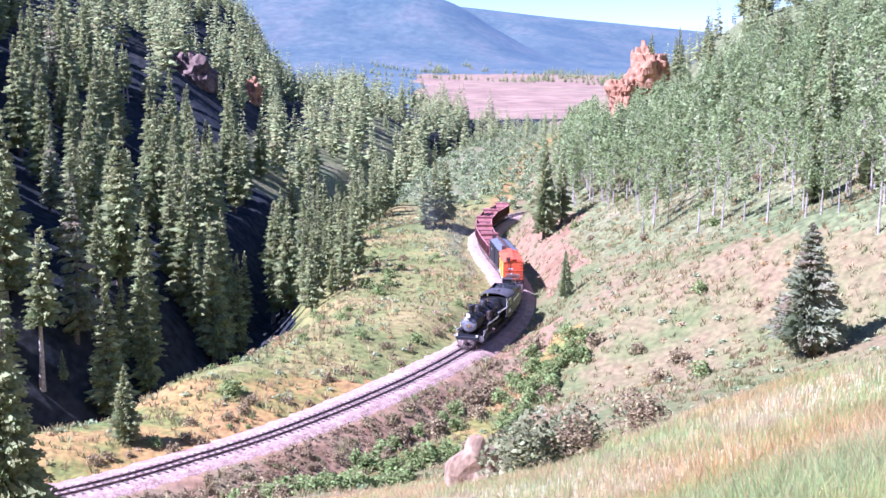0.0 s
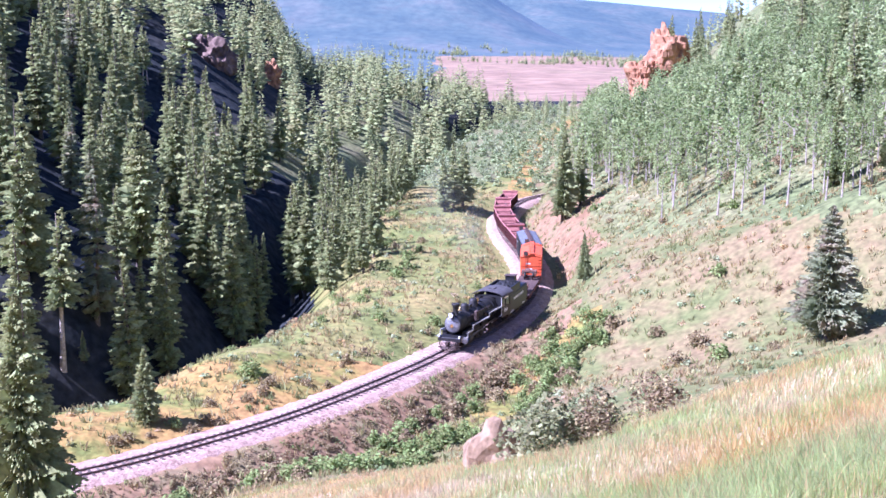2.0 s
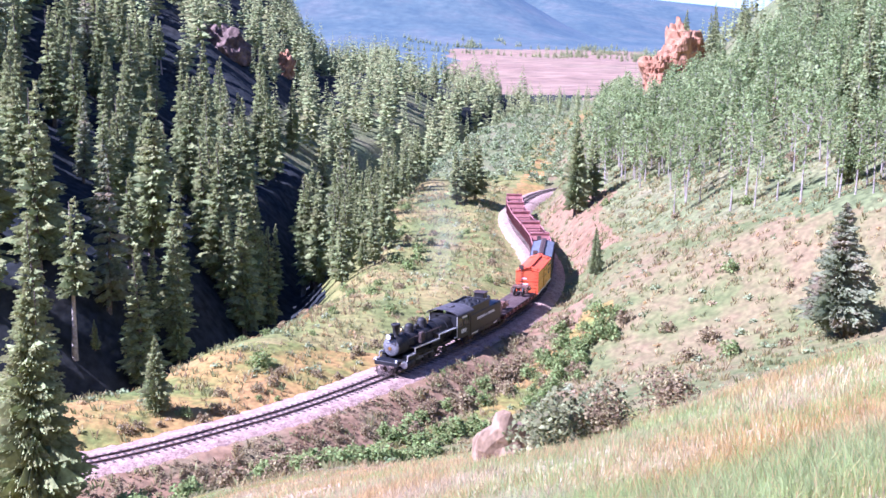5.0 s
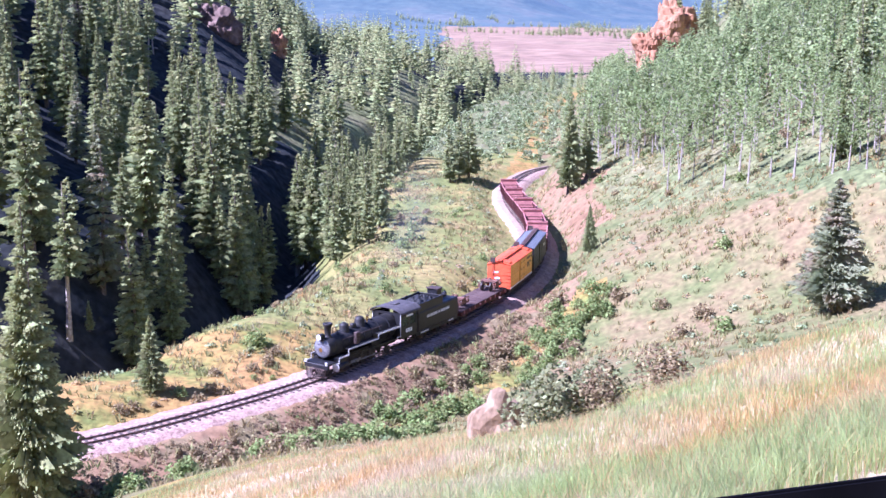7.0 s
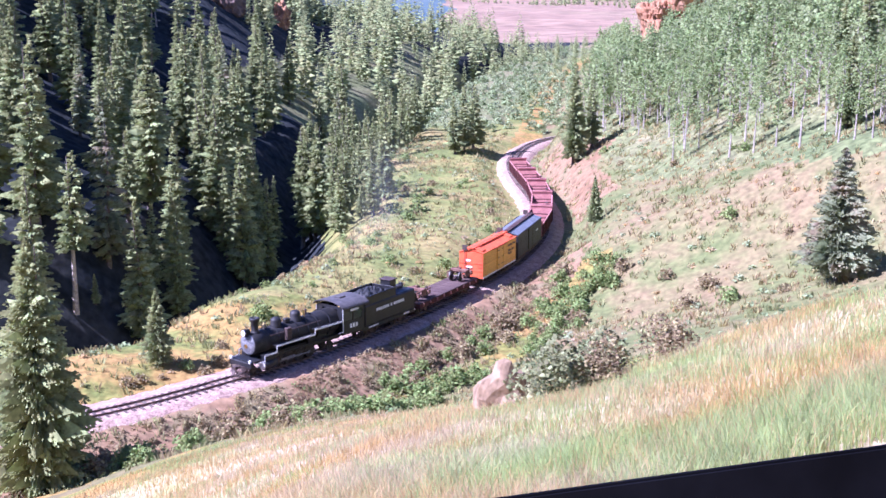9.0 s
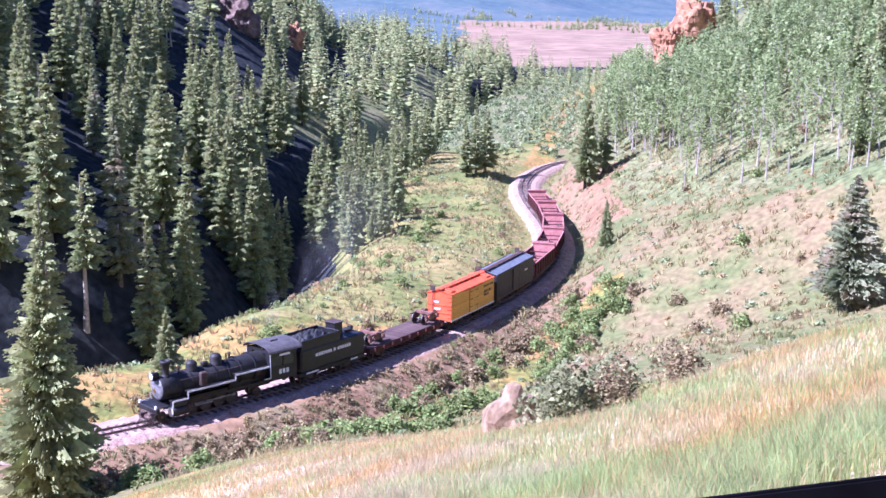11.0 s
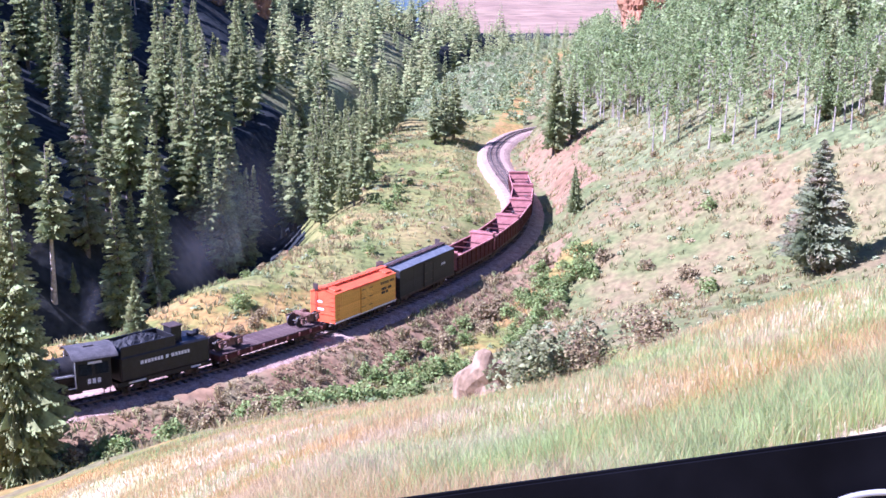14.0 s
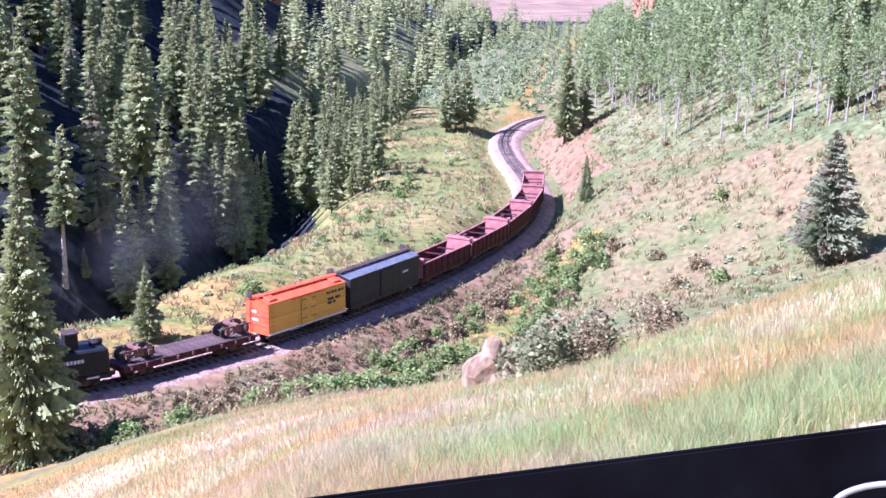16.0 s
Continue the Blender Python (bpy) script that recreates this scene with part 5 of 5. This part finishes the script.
def box_car(front, rear, side, end, roof_mat, label, letters):
    e = car("box_car", label, "rail car", front, rear)
    L = front - rear
    h0, h1, w = 0.85, 3.2, 2.4
    part("underframe", boxes((L, 0.3, 0.3, 0, 0, 0.8), (L, 0.14, 0.24, 0, 1.1, 0.85), (L, 0.14, 0.24, 0, -1.1, 0.85)), IRON, e)
    part("floor", boxes((L, w, 0.08, 0, 0, h0)), IRON, e)
    n = 30
    for s in (1, -1):
        wall = part("side_wall", one_box(L - 0.04, 0.06, h1 - h0, pose(0, s * (w / 2 - 0.05), (h0 + h1) / 2)), side, e)
        first = None
        for k in range(n):
            if first is None:
                first = part("board", one_box(L / n - 0.018, 0.03, h1 - h0 - 0.02, None), side, wall)
                b = first
            else:
                b = new("board", first.data)
                b.parent = wall
            b.location = (-L / 2 + (k + 0.5) * L / n, s * (w / 2 - 0.01), (h0 + h1) / 2)
        door = part("door", boxes((1.6, 0.05, h1 - h0 - 0.25, 0, s * (w / 2 + 0.04), (h0 + h1) / 2 - 0.05), (0.08, 0.07, h1 - h0 - 0.25, 0.76, s * (w / 2 + 0.05), (h0 + h1) / 2 - 0.05), (0.08, 0.07, h1 - h0 - 0.25, -0.76, s * (w / 2 + 0.05), (h0 + h1) / 2 - 0.05)), side, e)
        part("hinge", boxes(*[(0.5, 0.03, 0.05, q, s * (w / 2 + 0.085), z) for q in (0.5, -0.5) for z in (1.4, 2.1, 2.8)]), IRON, door)
        part("door_rail", boxes((3.6, 0.07, 0.07, 0, s * (w / 2 + 0.06), h1 - 0.08)), end, e)
        part("sill_strip", boxes((L, 0.05, 0.12, 0, s * (w / 2 + 0.015), h0 + 0.04)), WHITE if letters else IRON, e)
        for k in range(6):
            part("rung", one_box(0.42, 0.03, 0.03, pose(L / 2 - 0.35, s * (w / 2 + 0.05), 1.15 + 0.36 * k)), end, e)
        if letters:
            for row, (z, x0, ws) in enumerate(((2.75, -2.0, ((0.24, 0.08), (0.2, 0.08), (0.24, 0.08), (0.2, 0.2), (0.3, 0.08), (0.2, 0.08))), (2.25, -2.1, ((0.7, 0.2), (0.5, 0.1))), (1.95, -2.1, ((0.5, 0.1), (0.3, 0.1))))):
                bars(e, "letter", s * (w / 2 + 0.022), z, x0, ws, 0.2, CAR_BLACK, "unreadable dark painted letter")
        else:
            bars(e, "letter", s * (w / 2 + 0.022), 2.3, -2.4, ((0.2, 0.06), (0.2, 0.06), (0.2, 0.06)), 0.18)
    for s in (1, -1):
        wall = part("end_wall", one_box(0.06, w, h1 - h0 + 0.05, pose(s * (L / 2 - 0.01), 0, (h0 + h1) / 2)), end, e)
        gable = bmesh.new()
        p = [(s * (L / 2 - 0.02), y, z) for y, z in ((-w / 2, h1), (w / 2, h1), (0, h1 + 0.32))]
        q = [(a - s * 0.04, b, c) for a, b, c in p]
        va, vb = [gable.verts.new(c) for c in p], [gable.verts.new(c) for c in q]
        gable.faces.new(va), gable.faces.new(vb[::-1])
        for i in range(3):
            gable.faces.new((va[i], va[(i + 1) % 3], vb[(i + 1) % 3], vb[i]))
        bmesh.ops.recalc_face_normals(gable, faces=gable.faces)
        part("gable", gable, end, e)
        part("end_batten", boxes(*[(0.04, w, 0.1, s * (L / 2 + 0.035), 0, z) for z in (1.5, 2.2)]), end, wall)
        for k in range(6):
            part("rung", one_box(0.04, 0.42, 0.03, pose(s * (L / 2 + 0.05), 0.95, 1.15 + 0.36 * k)), end if letters else IRON, wall)
        part("brake_gear", boxes((0.05, 0.05, 2.9, s * (L / 2 + 0.12), -0.6, 2.2), (0.04, 0.5, 0.5, s * (L / 2 + 0.12), -0.6, 3.66), bevel=0.01), IRON, e)
        if letters:
            for wide, y, z in ((0.5, -0.3, 2.45), (0.6, -0.2, 1.85)):
                part("end_letters", one_box(0.012, wide, 0.16, pose(s * (L / 2 + 0.03), y, z)), WHITE, wall, "pale unreadable painted letters")
        sheet = bmesh.new()
        a = math.degrees(math.atan2(0.32, w / 2))
        box_into(sheet, L + 0.14, math.hypot(w / 2, 0.32) + 0.08, 0.05, pose(0, s * w / 4, h1 + 0.17, -s * a, 0, 0))
        part("roof_sheet", sheet, roof_mat, e)
        if letters:
            for q in (L / 2 - 0.7, -L / 2 + 0.7):
                part("roof_hatch", one_box(0.8, 0.7, 0.14, pose(q, s * 0.65, h1 + 0.24, -s * a, 0, 0), 0.02), end, e)
        else:
            part("eave_strip", one_box(L, 0.06, 0.06, pose(0, s * (w / 2 + 0.04), h1 + 0.03)), end, e)
    part("roof_walk", boxes((L + 0.3, 0.16, 0.04, 0, 0.19, h1 + 0.43), (L + 0.3, 0.16, 0.04, 0, 0, h1 + 0.43), (L + 0.3, 0.16, 0.04, 0, -0.19, h1 + 0.43), *[(0.1, 0.6, 0.12, -L / 2 + 0.3 + k * (L - 0.6) / 7, 0, h1 + 0.36) for k in range(8)]), DECK if not letters else end, e, "plank walk along the roof ridge")
    for x in (L / 2 - 1.7, -L / 2 + 1.7):
        truck(e, x)
    couplers(e, L / 2)
    return e


def gondola(front, rear):
    e = car("gondola_car", "empty open hopper car with shade-dark red sides and sun-toned pinkish sloping ends", "rail car", front, rear, "gondolas at the rear")
    L, h0, h1, w = front - rear, 0.95, 2.3, 2.4
    part("floor", boxes((L, w, 0.12, 0, 0, h0)), MAROON, e)
    part("underframe", boxes((L, 0.3, 0.3, 0, 0, 0.76), (L, 0.12, 0.22, 0, 1.05, 0.8), (L, 0.12, 0.22, 0, -1.05, 0.8)), IRON, e)
    for s in (1, -1):
        # Dark sides carry shade in their paint, the pink ends carry sun.
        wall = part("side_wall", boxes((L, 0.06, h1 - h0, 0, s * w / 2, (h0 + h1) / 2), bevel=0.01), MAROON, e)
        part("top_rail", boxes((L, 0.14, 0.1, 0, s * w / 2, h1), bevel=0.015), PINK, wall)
        first = None
        for k in range(9):
            if first is None:
                first = part("rib", boxes((0.1, 0.1, h1 - h0 - 0.02, 0, s * (w / 2 + 0.07), (h0 + h1) / 2), bevel=0.01), MAROON, wall)
                o = first
            else:
                o = new("rib", first.data)
                o.parent = wall
            o.location = (-L / 2 + 0.15 + k * (L - 0.3) / 8, 0, 0)
        end = part("end_wall", boxes((0.07, w, h1 - h0 + 0.4, s * (L / 2 - 0.04), 0, (h0 + h1) / 2 + 0.2), (0.2, w + 0.14, 0.16, s * (L / 2 - 0.04), 0, h1 + 0.4), bevel=0.012), PINK, e, "end wall in a pinkish tone for sunlight")
        part("end_post", boxes(*[(0.12, 0.14, h1 - h0 + 0.1, s * (L / 2 + 0.05), y, (h0 + h1) / 2 + 0.05) for y in (-0.8, 0.0, 0.8)], bevel=0.01), PINK, end)
        part("brake_staff", boxes((0.05, 0.05, 2.2, s * (L / 2 + 0.14), 0.55, 1.95), (0.3, 0.3, 0.04, s * (L / 2 + 0.14), 0.55, 3.05), bevel=0.01), IRON, end)
        for q in (1, -1):
            for k in range(3):
                part("grab_iron", boxes((0.4, 0.03, 0.03, q * (L / 2 - 0.35), s * (w / 2 + 0.15), 1.2 + 0.4 * k)), IRON, wall)
    for s in (1, -1):
        part("slope_sheet", boxes((2.6, w - 0.1, 0.06, s * (L / 2 - 1.15), 0, h0 + 0.72, 0, -s * 30, 0)), OXIDE, e, "sloping hopper sheet in mid-tone oxide red")
    part("hopper_ridge", boxes((0.7, w - 0.08, 0.06, 0.28, 0, h0 + 0.35, 0, 40, 0), (0.7, w - 0.08, 0.06, -0.28, 0, h0 + 0.35, 0, -40, 0)), PINK, e)
    for q in (-L / 4, 0, L / 4):
        part("cross_brace", one_box(0.1, w - 0.08, 0.1, pose(q, 0, h1 - 0.15)), MAROON, e)
    for x in (L / 2 - 1.6, -L / 2 + 1.6):
        truck(e, x)
    couplers(e, L / 2)
    return e


def smoke_puff(i):
    """A wisp of smoke that trails behind the chimney, spreading and rising."""
    rnd = random.Random(300 + i)
    size = 1.4 + 0.8 * i
    bm = bmesh.new()
    for k in range(2):
        g = bmesh.ops.create_circle(bm, cap_ends=True, segments=12, radius=1.0)
        for v in g["verts"]:
            v.co.z = 0.25 * math.sin(3 * v.co.x + k) * v.co.y
        bmesh.ops.transform(bm, matrix=pose(rnd.uniform(-0.15, 0.15), rnd.uniform(-0.15, 0.15), rnd.uniform(-0.15, 0.15), 90 + rnd.uniform(-35, 35), rnd.uniform(-30, 30), rnd.uniform(-70, 70)), verts=g["verts"])
    o = mesh_object("smoke_wisp", bm, SMOKE)
    o.scale = (size, size, size)
    tagged(o, "thin grey smoke wisp drifting back over the train", "smoke", "smoke trail")
    rows = []
    for j in range(33):
        t = j * 0.5
        p, h = on_track(HEAD0 + SPEED * t - 6 - 6.0 * i)
        side = 2.2 * i + 0.4 * math.sin(0.9 * t + i)
        rows.append((t, pose(p[0] + h[1] * side, p[1] - h[0] * side, 4.6 + 0.9 * i + 0.15 * math.sin(1.3 * t + 2 * i), 0, 0, 4 * t + 50 * i)))
    WISPS.append((o, rows))


def build_train():
    locomotive()
    tender()
    flat_car()
    spare_truck(3.8)
    spare_truck(-4.1)
    box_car(-31.0, -39.3, YELLOW, ORANGE, ORANGE, "yellow box car with bright orange-red ends and roof", True)
    box_car(-39.9, -49.6, CAR_BLACK, CAR_BLACK, ROOF_GREY, "black box car with a pale grey roof", False)
    g = gondola(-50.2, -59.1)
    for i in range(1, 5):
        c = copy_thing(g, pose(0, 0, 0))
        CARS.append((c, -54.65 - 9.4 * i, 4.45 - 2.0))


def motions():
    for thing, middle, half in CARS:
        rows = []
        for i in range(33):
            t = i * 0.5
            s = HEAD0 + SPEED * t + middle
            a, _ = on_track(s - half)
            b, _ = on_track(s + half)
            m = (a + b) / 2
            rows.append((t, pose(m[0], m[1], 0, 0, 0, math.degrees(math.atan2(b[1] - a[1], b[0] - a[0])))))
        walk(thing, rows)
        for o in thing.children_recursive:
            if o.name.split(".")[0] == "wheelset":
                x, y, r = o.location
                walk(o, [(i * 0.1, pose(x, y, r, 0, math.degrees(SPEED * i * 0.1 / r), 0)) for i in range(161)])
    for wisp, rows in WISPS:
        walk(wisp, rows)
    for rod, x, y, s in RODS:
        rows = []
        for i in range(161):
            a = SPEED * i * 0.1 / 0.5 + (math.pi if s > 0 else 0)
            rows.append((i * 0.1, pose(x + 0.2 * math.sin(a), y, 0.5 + 0.2 * math.cos(a))))
        walk(rod, rows)


build_train()
for number in (1, 2, 3, 4, 5):
    smoke_puff(number)
motions()
